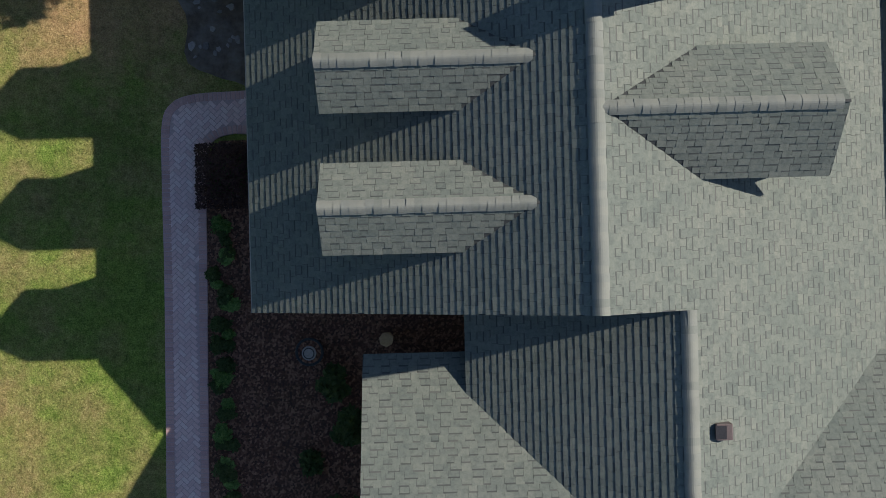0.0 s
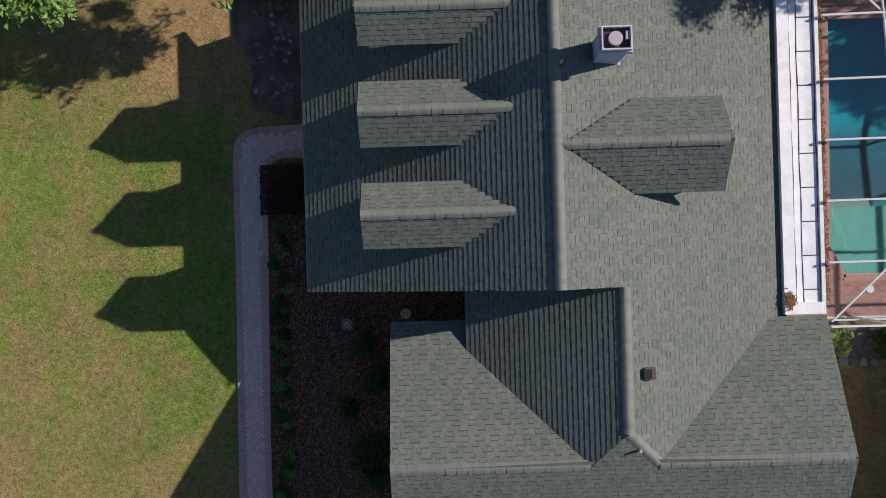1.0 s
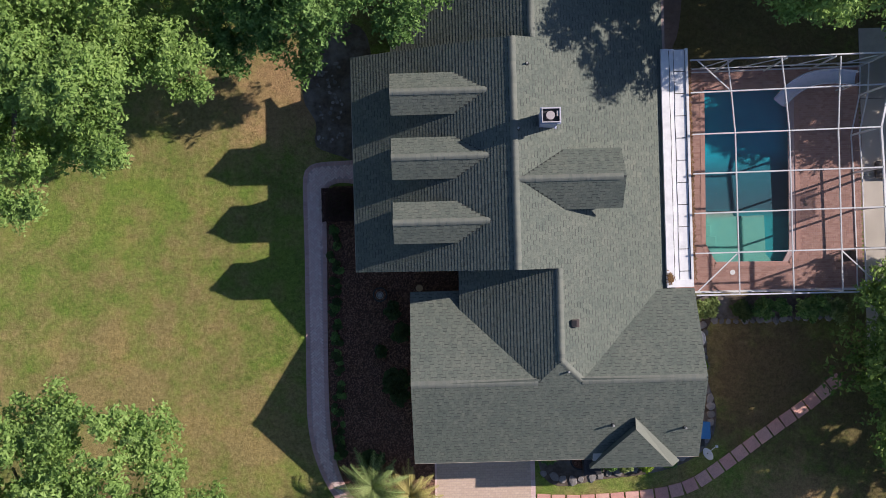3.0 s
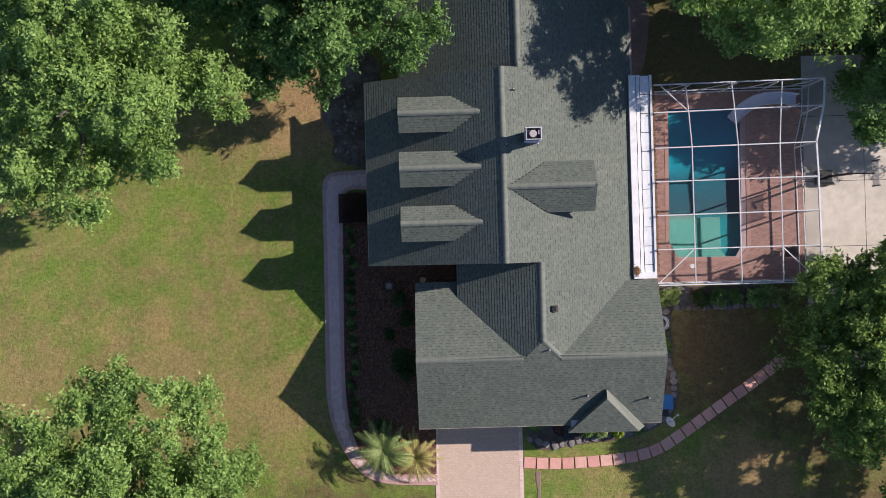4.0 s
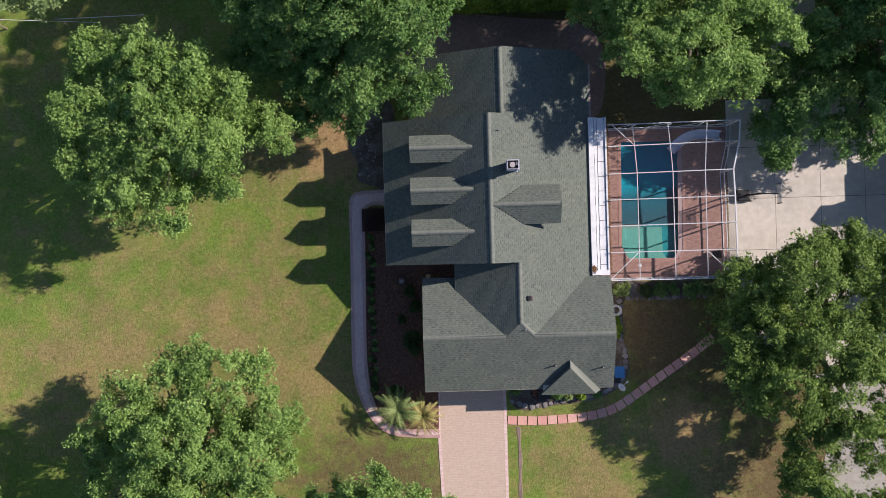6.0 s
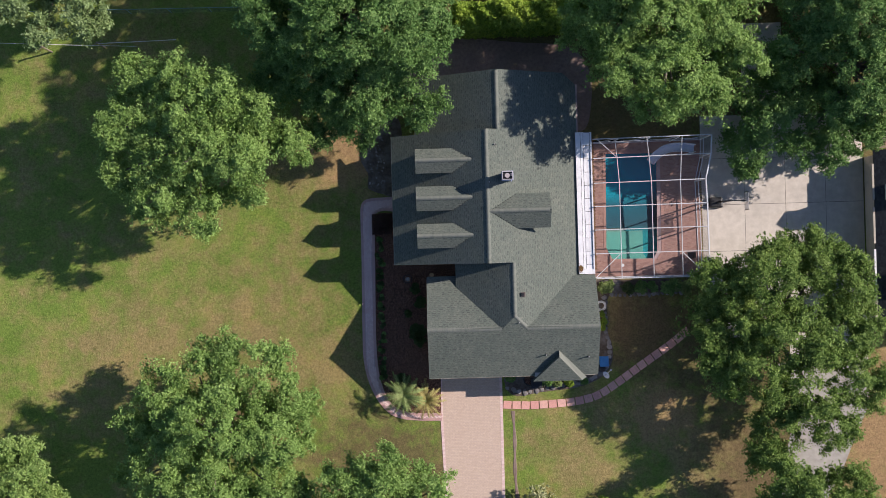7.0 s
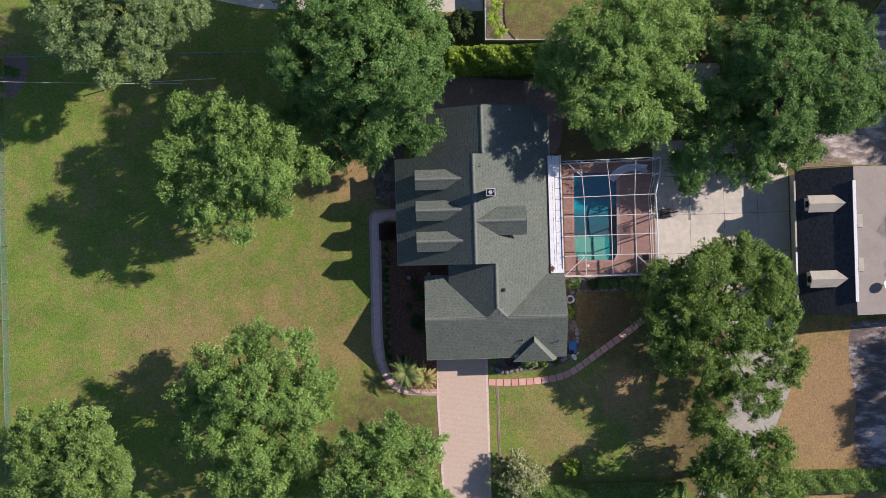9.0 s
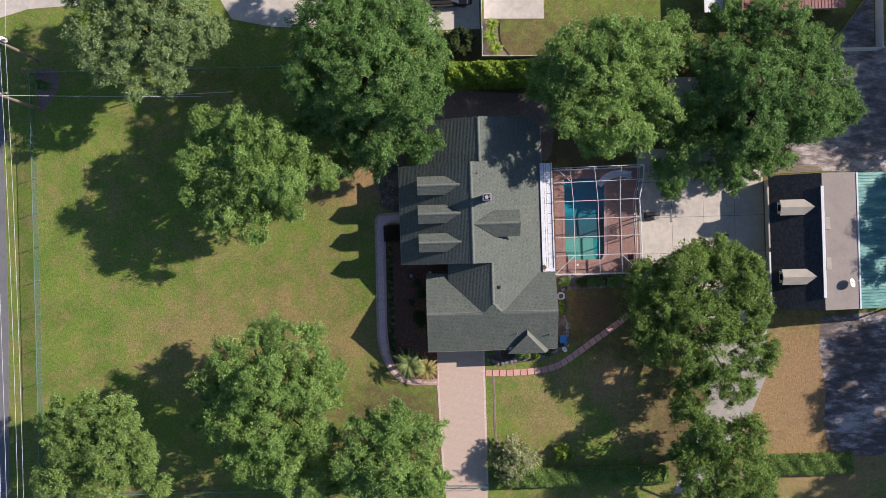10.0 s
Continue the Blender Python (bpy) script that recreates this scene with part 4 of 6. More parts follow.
litter = []
rng = random.Random(8)
fs = []
for k in range(1100):
    x, y, z = rng.uniform(10.49, 10.64) + 0.02 * math.sin(k), rng.uniform(-1.5, 7.9), rng.uniform(2.80, 2.87)
    if k > 900:
        x, y, z = 9.50 + rng.gauss(0, 0.06), -1.36 + rng.gauss(0, 0.10), rng.uniform(2.945, 2.975)
    a = rng.uniform(0, 6.28)
    s = rng.uniform(0.03, 0.06)
    i = len(litter)
    litter += [(x + s * math.cos(a), y + s * math.sin(a), z), (x - 0.5 * s * math.sin(a), y + 0.5 * s * math.cos(a), z + 0.01), (x - s * math.cos(a), y - s * math.sin(a), z), (x + 0.5 * s * math.sin(a), y - 0.5 * s * math.cos(a), z + 0.012)]
    fs.append((i, i + 1, i + 2, i + 3))
tagged(from_arrays("leaf_litter", litter, fs, LITTER), "brown dead leaves gathered along the gutter", "leaf litter", kind="stuff")

cage = thing("pool_cage", "white aluminium pool enclosure with grey insect screen", "screen enclosure", (14.7, 2.8, 0))
cage.matrix_world = Matrix.Identity(4)
ZC = 3.05
rows_y = [(-2.13, -2.18), (-0.37, -0.35), (1.32, 1.38), (2.99, 3.05), (4.65, 4.75), (6.41, 6.55), (7.78, 7.88)]
cols_x = [12.38, 14.66, 16.72, 18.72]
east_x = [18.62, 18.62, 18.60, 18.58, 18.52, 18.95, 19.02]
for k, (ya, yb) in enumerate(rows_y):
    part("beam", beam(bmesh.new(), (10.56, ya, ZC), (east_x[k], yb, ZC), 0.055, 0.10), ALU, cage)
    xa = east_x[k]
    part("post", box(bmesh.new(), xa - 0.03, xa + 0.03, yb - 0.04, yb + 0.04, 0, ZC), ALU, cage)
for x in cols_x[:3]:
    for k in range(6):
        w = 0.0 if k < 4 else -0.12 * (k - 4) if x < 16 else 0.1 * (k - 4)
        w2 = 0.0 if k < 4 else -0.12 * (k - 3) if x < 16 else 0.1 * (k - 3)
        part("purlin", beam(bmesh.new(), (x + w, rows_y[k][0], ZC), (x + w2, rows_y[k + 1][0], ZC), 0.045, 0.08), ALU, cage)
for k in range(6):
    part("edge_beam", beam(bmesh.new(), (east_x[k], rows_y[k][1], ZC), (east_x[k + 1], rows_y[k + 1][1], ZC), 0.08, 0.10), ALU, cage)
    for z in (0.06, 0.95):
        part("wall_rail", beam(bmesh.new(), (east_x[k], rows_y[k][1], z), (east_x[k + 1], rows_y[k + 1][1], z), 0.05, 0.06), ALU, cage)
for yy, sign in ((rows_y[0], 1), (rows_y[-1], -1)):
    for z in (0.06, 0.95):
        part("wall_rail", beam(bmesh.new(), (10.56, yy[0], z), (east_x[0 if sign > 0 else -1], yy[1], z), 0.05, 0.06), ALU, cage)
    for x in (12.38, 14.66, 16.72):
        part("post", box(bmesh.new(), x - 0.03, x + 0.03, yy[0] - 0.03, yy[0] + 0.03, 0, ZC), ALU, cage)
for a, b in (((10.6, -2.0), (12.38, -0.37)), ((18.4, -2.05), (16.72, -0.4)), ((10.9, 7.75), (12.26, 6.45))):
    part("brace", beam(bmesh.new(), (*a, ZC - 0.02), (*b, ZC - 0.02), 0.05, 0.05), ALU, cage)
for k in range(4):
    x0 = (10.56, 12.38, 14.66, 16.72)[k]
    x1 = (12.38, 14.66, 16.72, 18.6)[k]
    part("brace", beam(bmesh.new(), (x1 - 0.1, 7.8, ZC - 0.1), (x0 + 0.9, 7.8, 0.95), 0.04, 0.04), ALU, cage)
bm = bmesh.new()
vs = [bm.verts.new((x, y, ZC + 0.06)) for x, y in ((10.5, -2.13), (18.62, -2.18), (18.55, 4.75), (19.0, 7.88), (10.5, 7.78))]
bm.faces.new(vs)
part("roof_screen", bm, SCREEN, cage, "taut grey insect mesh")
bm = bmesh.new()
for k in range(6):
    q = [(east_x[k] + 0.04, rows_y[k][1]), (east_x[k + 1] + 0.04, rows_y[k + 1][1])]
    bm.faces.new([bm.verts.new((*q[0], 0.05)), bm.verts.new((*q[1], 0.05)), bm.verts.new((*q[1], ZC)), bm.verts.new((*q[0], ZC))])
part("wall_screen", bm, SCREEN, cage)
for yy in (-2.2, 7.9):
    bm = bmesh.new()
    bm.faces.new([bm.verts.new(p) for p in ((10.5, yy, 0.05), (18.8, yy, 0.05), (18.8, yy, ZC), (10.5, yy, ZC))])
    part("wall_screen", bm, SCREEN, cage)

POOL = [(11.85, 7.1), (11.75, 1.2), (11.72, 0.0), (12.2, -0.93), (15.6, -0.98), (16.0, -0.4), (16.03, 1.2), (16.1, 7.05)]
pool = thing("swimming_pool", "teal swimming pool with pale steps, sunk in the deck", "swimming pool")
b = bmesh.new()
n = len(POOL)
lo = [b.verts.new((x, y, -0.36 - 0.02 * max(y - 1.2, 0))) for x, y in POOL]
hi = [b.verts.new((x, y, 0.05)) for x, y in POOL]
b.faces.new(lo[1:7])
b.faces.new((lo[0], lo[1], lo[6], lo[7]))
for k in range(n):
    j = (k + 1) % n
    b.faces.new((lo[k], hi[k], hi[j], lo[j]))
part("basin", b, DEEP_PLASTER, pool, "plaster basin coloured for the blue of deep water")
part("shelf", prism(bmesh.new(), [(11.78, 1.5), (11.74, 0.0), (12.2, -0.91), (14.95, -0.95), (14.6, -0.5), (14.58, 1.25), (13.2, 1.25), (13.1, 1.5)], -0.40, -0.21), PLASTER, pool, "pale plaster shallow shelf")
for k, (xa, ya, xb) in enumerate(((11.77, 1.48, 12.0), (11.77, 0.86, 12.12), (11.77, 0.36, 12.34), (11.98, -0.10, 12.56), (12.2, -0.50, 12.8))):
    part("step", box(bmesh.new(), xa, xb, ya - 0.52, ya, -0.24, -0.12 - 0.01 * k, 0.02), PLASTER, pool)
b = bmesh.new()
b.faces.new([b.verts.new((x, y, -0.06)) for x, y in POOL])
water = part("water", b, WATER, pool, "teal water tinted by position for depth and shade")
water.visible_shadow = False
for k in range(n):
    (xa, ya), (xb, yb) = POOL[k], POOL[(k + 1) % n]
    part("coping", beam(bmesh.new(), (xa, ya, 0.03), (xb, yb, 0.03), 0.20, 0.05), COPING, pool, "pinkish brick coping")


def deck_bricks():
    """Running-bond bricks of the pool deck round the basin."""
    vs, fs = [], []
    rng = random.Random(5)
    row, y = 0, -2.1
    while y < 7.75:
        x = 10.5 - (0.1 if row % 2 else 0)
        while x < 18.9:
            cx, cy = x + 0.1, y + 0.05
            if not inside(POOL, cx, cy) and cx < 18.9:
                z = 0.04 + rng.uniform(0, 0.004)
                s = len(vs)
                x0, x1, y0, y1 = x + 0.003, x + 0.197, y + 0.003, y + 0.097
                vs += [(x0, y0, 0), (x1, y0, 0), (x1, y1, 0), (x0, y1, 0), (x0, y0, z), (x1, y0, z), (x1, y1, z), (x0, y1, z)]
                fs += [(s + 4, s + 5, s + 6, s + 7), (s, s + 1, s + 5, s + 4), (s + 1, s + 2, s + 6, s + 5), (s + 2, s + 3, s + 7, s + 6), (s + 3, s, s + 4, s + 7)]
            x += 0.2
        y += 0.1
        row += 1
    return vs, fs


bm = bmesh.new()
for plot in ([(10.45, -2.2), (12.15, -2.2), (12.15, -0.8), (11.72, 0.1), (11.75, 1.2), (11.85, 7.1), (11.85, 7.9), (10.45, 7.9)],
             [(15.3, -2.2), (18.7, -2.2), (18.62, 4.7), (19.0, 7.9), (15.75, 7.9), (15.75, 7.05), (15.6, -0.3), (15.3, -0.86)],
             [(12.15, -2.2), (15.3, -2.2), (15.3, -0.86), (12.15, -0.8)], [(11.85, 7.1), (15.75, 7.05), (15.75, 7.9), (11.85, 7.9)]):
    prism(bm, plot, -0.1, 0.03)
deck = tagged(link_mesh("pool_deck", bm, JOINT), "red brick paving round the pool", "pavement", kind="structure")
vs, fs = deck_bricks()
tagged(from_arrays("deck_bricks", vs, fs, DECKPAVER, deck), kind="stuff")
# the ground gives way to the basin
bmg = bmesh.new()
bmg.from_mesh(ground.data)
gone = [f for f in bmg.faces if 10.6 < f.calc_center_median().x < 16.4 and -1.1 < f.calc_center_median().y < 7.3]
bmesh.ops.delete(bmg, geom=gone, context="FACES")
bmg.to_mesh(ground.data)
bmg.free()

slide = thing("pool_slide", "curved pale blue plastic pool slide on posts", "slide")
line = smooth_line([(15.15, 6.25, 0.45), (15.6, 6.75, 0.7), (16.3, 7.15, 1.05), (17.2, 7.2, 1.45), (18.05, 7.05, 1.75)], 0.12)
b = bmesh.new()
prev = None
for k, p in enumerate(line):
    d = line[min(k + 1, len(line) - 1)] - line[max(k - 1, 0)]
    s = np.array((-d[1], d[0], 0)) / np.hypot(d[0], d[1])
    ring = [b.verts.new(p + s * u + np.array((0, 0, h))) for u, h in ((-0.30, 0.16), (-0.24, 0.03), (-0.1, 0), (0.1, 0), (0.24, 0.03), (0.30, 0.16), (0.33, 0.13), (0.25, -0.03), (-0.25, -0.03), (-0.33, 0.13))]
    if prev:
        for i in range(10):
            b.faces.new((prev[i], prev[(i + 1) % 10], ring[(i + 1) % 10], ring[i]))
    prev = ring
part("chute", b, plain("pale_blue_plastic", (0.52, 0.58, 0.72), (0.62, 0.68, 0.80), fine=5, rough=0.4, stain=0.1), slide)
for x, y, h in ((16.3, 7.15, 1.02), (17.9, 6.8, 1.7), (17.9, 7.35, 1.7)):
    part("post", rod(bmesh.new(), (x, y, 0.03), (x, y, h), 0.03), ALU, slide)
for k in range(4):
    part("rung", rod(bmesh.new(), (18.12, 6.8, 0.35 + 0.38 * k), (18.12, 7.3, 0.35 + 0.38 * k), 0.02), ALU, slide)
part("post", rod(bmesh.new(), (18.12, 6.8, 0.03), (18.12, 6.8, 2.1), 0.025), ALU, slide)
part("post", rod(bmesh.new(), (18.12, 7.3, 0.03), (18.12, 7.3, 2.1), 0.025), ALU, slide)

skim = thing("skimmer_lid", "round white skimmer lid in the brick deck", "lid")
part("lid", rod(bmesh.new(), (13.0, -1.3, 0.03), (13.0, -1.3, 0.055), 0.12, None, 16), WHITE, skim)
chair = thing("patio_chair", "dark metal patio chair on the pool deck", "chair")
part("seat", box(bmesh.new(), 17.75, 18.2, -0.95, -0.45, 0.40, 0.45, 0.01), DARK, chair)
part("backrest", box(bmesh.new(), 18.18, 18.23, -0.95, -0.45, 0.45, 0.95, 0.01), DARK, chair)
for x in (17.78, 18.17):
    for y in (-0.92, -0.48):
        part("leg", rod(bmesh.new(), (x, y, 0.04), (x, y, 0.41), 0.018), DARK, chair)

hoop = thing("basketball_hoop", "portable basketball hoop with black base and clear board", "basketball hoop")
part("base", box(bmesh.new(), 19.5, 20.5, 2.75, 3.55, 0.02, 0.35, 0.14), BLACK, hoop)
part("pole", rod(bmesh.new(), (20.1, 3.17, 0.3), (20.4, 3.15, 2.7), 0.06), BLACK, hoop)
part("arm", beam(bmesh.new(), (20.4, 3.15, 2.65), (21.3, 3.1, 3.15), 0.06, 0.08), BLACK, hoop)
part("board", box(bmesh.new(), 21.3, 21.34, 2.50, 3.70, 2.9, 3.6), mesh_screen("clear_acrylic", (0.5, 0.5, 0.5), 0.6), hoop)
for y in (2.48, 3.72):
    part("board_frame", box(bmesh.new(), 21.29, 21.36, y - 0.03, y + 0.03, 2.83, 3.67), BLACK, hoop)
bm = tube_ring(bmesh.new(), (21.62, 3.1, 3.0), 0.23, 0.012)
part("rim", bm, BLACK, hoop)


# ---- barn behind the yard ----
barn = thing("barn", "dark-roofed outbuilding with two gabled dormers and a lean-to", "outbuilding", (34, 0, 0))
barn.matrix_world = Matrix.Identity(4)
BX0, BXR, BX1, BXL, BY0, BY1 = 30.75, 34.85, 38.25, 44.5, -6.05, 6.5
BZ0 = 2.4
BZR = BZ0 + 0.52 * (BXR - BX0)
BZ1 = BZR - 0.16 * (BX1 - BXR)
part("wall", gable_block(bmesh.new(), "y", 31.1, BXR, BX1 - 0.1, BY0 + 0.3, BY1 - 0.3, BZ0, BZR - 0.15, BZ1 - 0.15), STUCCO, barn)
shingle_slope("roof_slope", [(BX0, BY0), (BXR, BY0), (BXR, BY1), (BX0, BY1)], (BX0, 0), (1, 0), BZ0, 0.52, barn, seed=60, material=BARNROOF, lips=(0.004, 0.005, 0.006))
bm = bmesh.new()
vs = [bm.verts.new(p) for p in ((BXR, BY0, BZR), (BX1, BY0, BZ1), (BX1, BY1, BZ1), (BXR, BY1, BZR))]
bm.faces.new(vs)
r = bmesh.ops.extrude_face_region(bm, geom=bm.faces[:])
for g in r["geom"]:
    if isinstance(g, bmesh.types.BMVert):
        g.co.z -= 0.14
bmesh.ops.recalc_face_normals(bm, faces=bm.faces[:])
part("back_slope", bm, BARNBACK, barn, "plain tan membrane roof")
part("ridge_vent", beam(bmesh.new(), (BXR, -4.9, BZR + 0.05), (BXR, 5.3, BZR + 0.05), 0.26, 0.09), WHITE, barn, "white ridge vent strip")
part("eave_trim", beam(bmesh.new(), (BX1 + 0.03, BY0, BZ1 + 0.03), (BX1 + 0.03, BY1, BZ1 + 0.03), 0.14, 0.08), WHITE, barn)
bm = bmesh.new()
n = 44
for k in range(n):
    y0 = BY0 + (BY1 - BY0) * k / n
    y1 = BY0 + (BY1 - BY0) * (k + 1) / n
    z0, z1 = BZ1 - 0.1, BZ1 - 1.0
    ym = y0 + (y1 - y0) * 0.8
    a = [(BX1 + 0.08, y0, z0), (BXL, y0, z1), (BXL, ym, z1), (BX1 + 0.08, ym, z0)]
    bm.faces.new([bm.verts.new(p) for p in a])
    h = 0.04
    c = [(BX1 + 0.08, ym, z0), (BXL, ym, z1), (BXL, (ym + y1) / 2, z1 + h), (BX1 + 0.08, (ym + y1) / 2, z0 + h)]
    bm.faces.new([bm.verts.new(p) for p in c])
    c = [(BX1 + 0.08, (ym + y1) / 2, z0 + h), (BXL, (ym + y1) / 2, z1 + h), (BXL, y1, z1), (BX1 + 0.08, y1, z0)]
    bm.faces.new([bm.verts.new(p) for p in c])
part("lean_to_roof", bm, TEAL, barn, "ribbed teal sheet metal")
for y in (BY0 + 0.2, BY1 - 0.2):
    part("post", box(bmesh.new(), BXL - 0.3, BXL - 0.15, y - 0.07, y + 0.07, 0, BZ1 - 0.98), WOOD, barn)
for yc in (3.45, -2.95):
    zr, half, x0 = 4.25, 0.72, 31.2
    ze = zr - 0.62 * half
    tip = BX0 + (zr - BZ0) / 0.52
    foot = BX0 + (ze - BZ0) / 0.52
    bm = box(bmesh.new(), 31.35, foot, yc - 0.55, yc + 0.55, BZ0 + 0.2, ze + 0.02)
    wall = part("dormer_wall", bm, SIDING, barn)
    part("dormer_window", box(bmesh.new(), 31.32, 31.35, yc - 0.28, yc + 0.28, BZ0 + 0.55, ze - 0.15), GLASS, wall)
    bm = bmesh.new()
    for sgn in (-1, 1):
        q = [(x0, yc + sgn * half, ze), (foot, yc + sgn * half, ze), (tip, yc, zr), (x0, yc, zr)]
        f = bm.faces.new([bm.verts.new(p) for p in q])
    r = bmesh.ops.extrude_face_region(bm, geom=bm.faces[:])
    for g in r["geom"]:
        if isinstance(g, bmesh.types.BMVert):
            g.co.z += 0.06
    bmesh.ops.recalc_face_normals(bm, faces=bm.faces[:])
    part("dormer_roof", bm, TAN, barn, "tan dormer roof")
for y in (-4.6, -1.9, 1.1, 4.2):
    part("gutter", box(bmesh.new(), BX0 - 0.16, BX0 - 0.02, y - 1.3, y + 1.3, BZ0 - 0.12, BZ0 + 0.02), TAN if y != -1.9 else WHITE, barn)
for y in (1.9, -1.8):
    part("skylight", box(bmesh.new(), BXR + 0.2, BXR + 0.65, y - 0.55, y + 0.55, BZR - 0.1, BZR + 0.03), TAN, barn)
for k in range(5):
    t = thing("timber", "weathered loose timber leaning at the barn end", "timber", group="loose timber")
    part("beam", beam(bmesh.new(), (32.0 + 0.2 * k, 6.9 + 0.13 * k, 0.06 + 0.05 * k), (36.8 - 0.15 * k, 7.0 + 0.14 * k, 0.06 + 0.05 * k), 0.12, 0.08), WOOD, t)


def dish(x, y, z, label, r=0.38, tilt=35, turn=0):
    t = thing("satellite_dish", label, "satellite dish")
    b = bmesh.new()
    bmesh.ops.create_circle(b, cap_ends=False, segments=24, radius=r)
    rings = [b.verts[:]]
    for f, h in ((0.66, -0.05), (0.33, -0.085)):
        ring = [b.verts.new((v.co.x * f, v.co.y * f, h)) for v in rings[0]]
        last = rings[-1]
        for k in range(24):
            b.faces.new((last[k], last[(k + 1) % 24], ring[(k + 1) % 24], ring[k]))
        rings.append(ring)
    b.faces.new(rings[-1])
    bmesh.ops.transform(b, matrix=pose(x, y, z, 0, tilt, turn), verts=b.verts[:])
    part("reflector", b, WHITE, t)
    a = math.radians(turn)
    part("mast", rod(bmesh.new(), (x, y, z - 0.9), (x, y, z - 0.1), 0.03), DARK, t)
    part("arm", rod(bmesh.new(), (x, y, z - 0.15), (x + 0.55 * math.cos(a), y + 0.55 * math.sin(a), z + 0.25), 0.018), WHITE, t)
    part("receiver", box(bmesh.new(), x + 0.5 * math.cos(a) - 0.05, x + 0.5 * math.cos(a) + 0.05, y + 0.5 * math.sin(a) - 0.05, y + 0.5 * math.sin(a) + 0.05, z + 0.2, z + 0.3), WHITE, t)


dish(11.35, -9.25, 1.2, "white satellite dish on a short mast in the bed", 0.29, 48, 50)
dish(37.3, -3.6, BZ1 + 0.75, "white satellite dish on the barn roof", 0.42, 40, 20)


# ---- neighbours to the north ----
bm = prism(bmesh.new(), [(-45, 24.2), (-41.8, 24.2), (-39.1, 24.95), (-35.8, 25.1), (-20.6, 25.3), (-19.5, 23.35), (-15.7, 22.5), (-12.2, 22.25), (-2.7, 22.9), (-1.0, 21.7), (4.3, 21.65), (4.5, 40), (-45, 40)], -0.1, 0.014)
tagged(link_mesh("neighbour_driveway", bm, CONCRETE), "pale concrete drive of the neighbouring plot", "pavement", kind="structure")
bm = prism(bmesh.new(), [(4.75, 22.62), (10.5, 22.45), (10.6, 32), (4.8, 32)], -0.1, 0.02)
tagged(link_mesh("neighbour_patio", bm, CONCRETE), "stained concrete patio slab", "pavement", kind="structure")


bm = prism(bmesh.new(), [(4.6, 18.85), (7.3, 18.8)] + [tuple(q) for q in smooth_line([(7.0, 19.2), (6.4, 20.0), (6.2, 21.0), (6.25, 22.4)], 0.3)] + [(4.6, 22.45)], -0.05, 0.03)
tagged(link_mesh("neighbour_bed", bm, SOIL), "brown mulched bed with a curved dark edge", "flower bed", kind="structure")
edging = [tuple(q) for q in smooth_line([(7.3, 18.85), (6.95, 19.25), (6.4, 20.0), (6.2, 21.0), (6.25, 22.4)], 0.3)]
bm = bmesh.new()
for pa, pb in zip(edging, edging[1:]):
    beam(bm, (*pa, 0.05), (*pb, 0.05), 0.06, 0.1)
tagged(link_mesh("bed_edging", bm, BLACK), "curved black plastic bed edging", "edging")
bm = prism(bmesh.new(), [tuple(q) for q in smooth_line([(-38.5, 19.0), (-36.9, 19.1), (-36.3, 17.8), (-37.0, 16.2), (-38.2, 15.0), (-38.5, 17.0), (-38.5, 19.0)], 0.5)][:-1], -0.05, 0.014)
tagged(link_mesh("pole_bed", bm, RED_EARTH), "red-brown mulch round the pole foot", "flower bed", kind="structure")


def car(x, y, turn):
    c = thing("car", "black estate car parked on the concrete drive", "car", (x, y, 0))
    c.rotation_euler = (0, 0, radians(turn))
    b = bmesh.new()
    secs = [(-2.2, 0.55, 0.75, 0.78), (-2.0, 0.35, 0.95, 0.88), (-1.0, 0.3, 1.0, 0.92), (0.6, 0.3, 1.0, 0.92), (1.7, 0.32, 0.92, 0.9), (2.2, 0.45, 0.72, 0.75)]
    prev = None
    for sx, z0, z1, hw in secs:
        ring = [b.verts.new((sx, yy, zz)) for yy, zz in ((-hw, z0), (hw, z0), (hw + 0.02, (z0 + z1) / 2), (hw - 0.05, z1), (-hw + 0.05, z1), (-hw - 0.02, (z0 + z1) / 2))]
        if prev:
            for k in range(6):
                b.faces.new((prev[k], prev[(k + 1) % 6], ring[(k + 1) % 6], ring[k]))
        else:
            b.faces.new(ring[::-1])
        prev = ring
    b.faces.new(prev)
    bmesh.ops.recalc_face_normals(b, faces=b.faces[:])
    part("body", b, CARBODY, c)
    b = bmesh.new()
    lo = [b.verts.new(p) for p in ((-2.05, -0.82, 0.96), (0.95, -0.82, 0.98), (0.95, 0.82, 0.98), (-2.05, 0.82, 0.96))]
    hi = [b.verts.new(p) for p in ((-1.75, -0.62, 1.48), (0.15, -0.62, 1.5), (0.15, 0.62, 1.5), (-1.75, 0.62, 1.48))]
    b.faces.new(hi)
    for k in range(4):
        b.faces.new((lo[k], lo[(k + 1) % 4], hi[(k + 1) % 4], hi[k]))
    part("cabin", b, GLASS, c, "dark tinted glasshouse")
    part("roof", box(bmesh.new(), -1.7, 0.1, -0.58, 0.58, 1.49, 1.53, 0.015), CARBODY, c)
    for sx in (-1.35, 1.35):
        for sy in (-0.85, 0.85):
            part("wheel", rod(bmesh.new(), (sx, sy - 0.1, 0.33), (sx, sy + 0.1, 0.33), 0.33, None, 18), BLACK, c)
    for sy in (-0.62, 0.62):
        part("tail_lamp", box(bmesh.new(), 2.12, 2.22, sy - 0.2, sy + 0.2, 0.72, 0.84), TAIL, c, "red tail lamp")
    return c


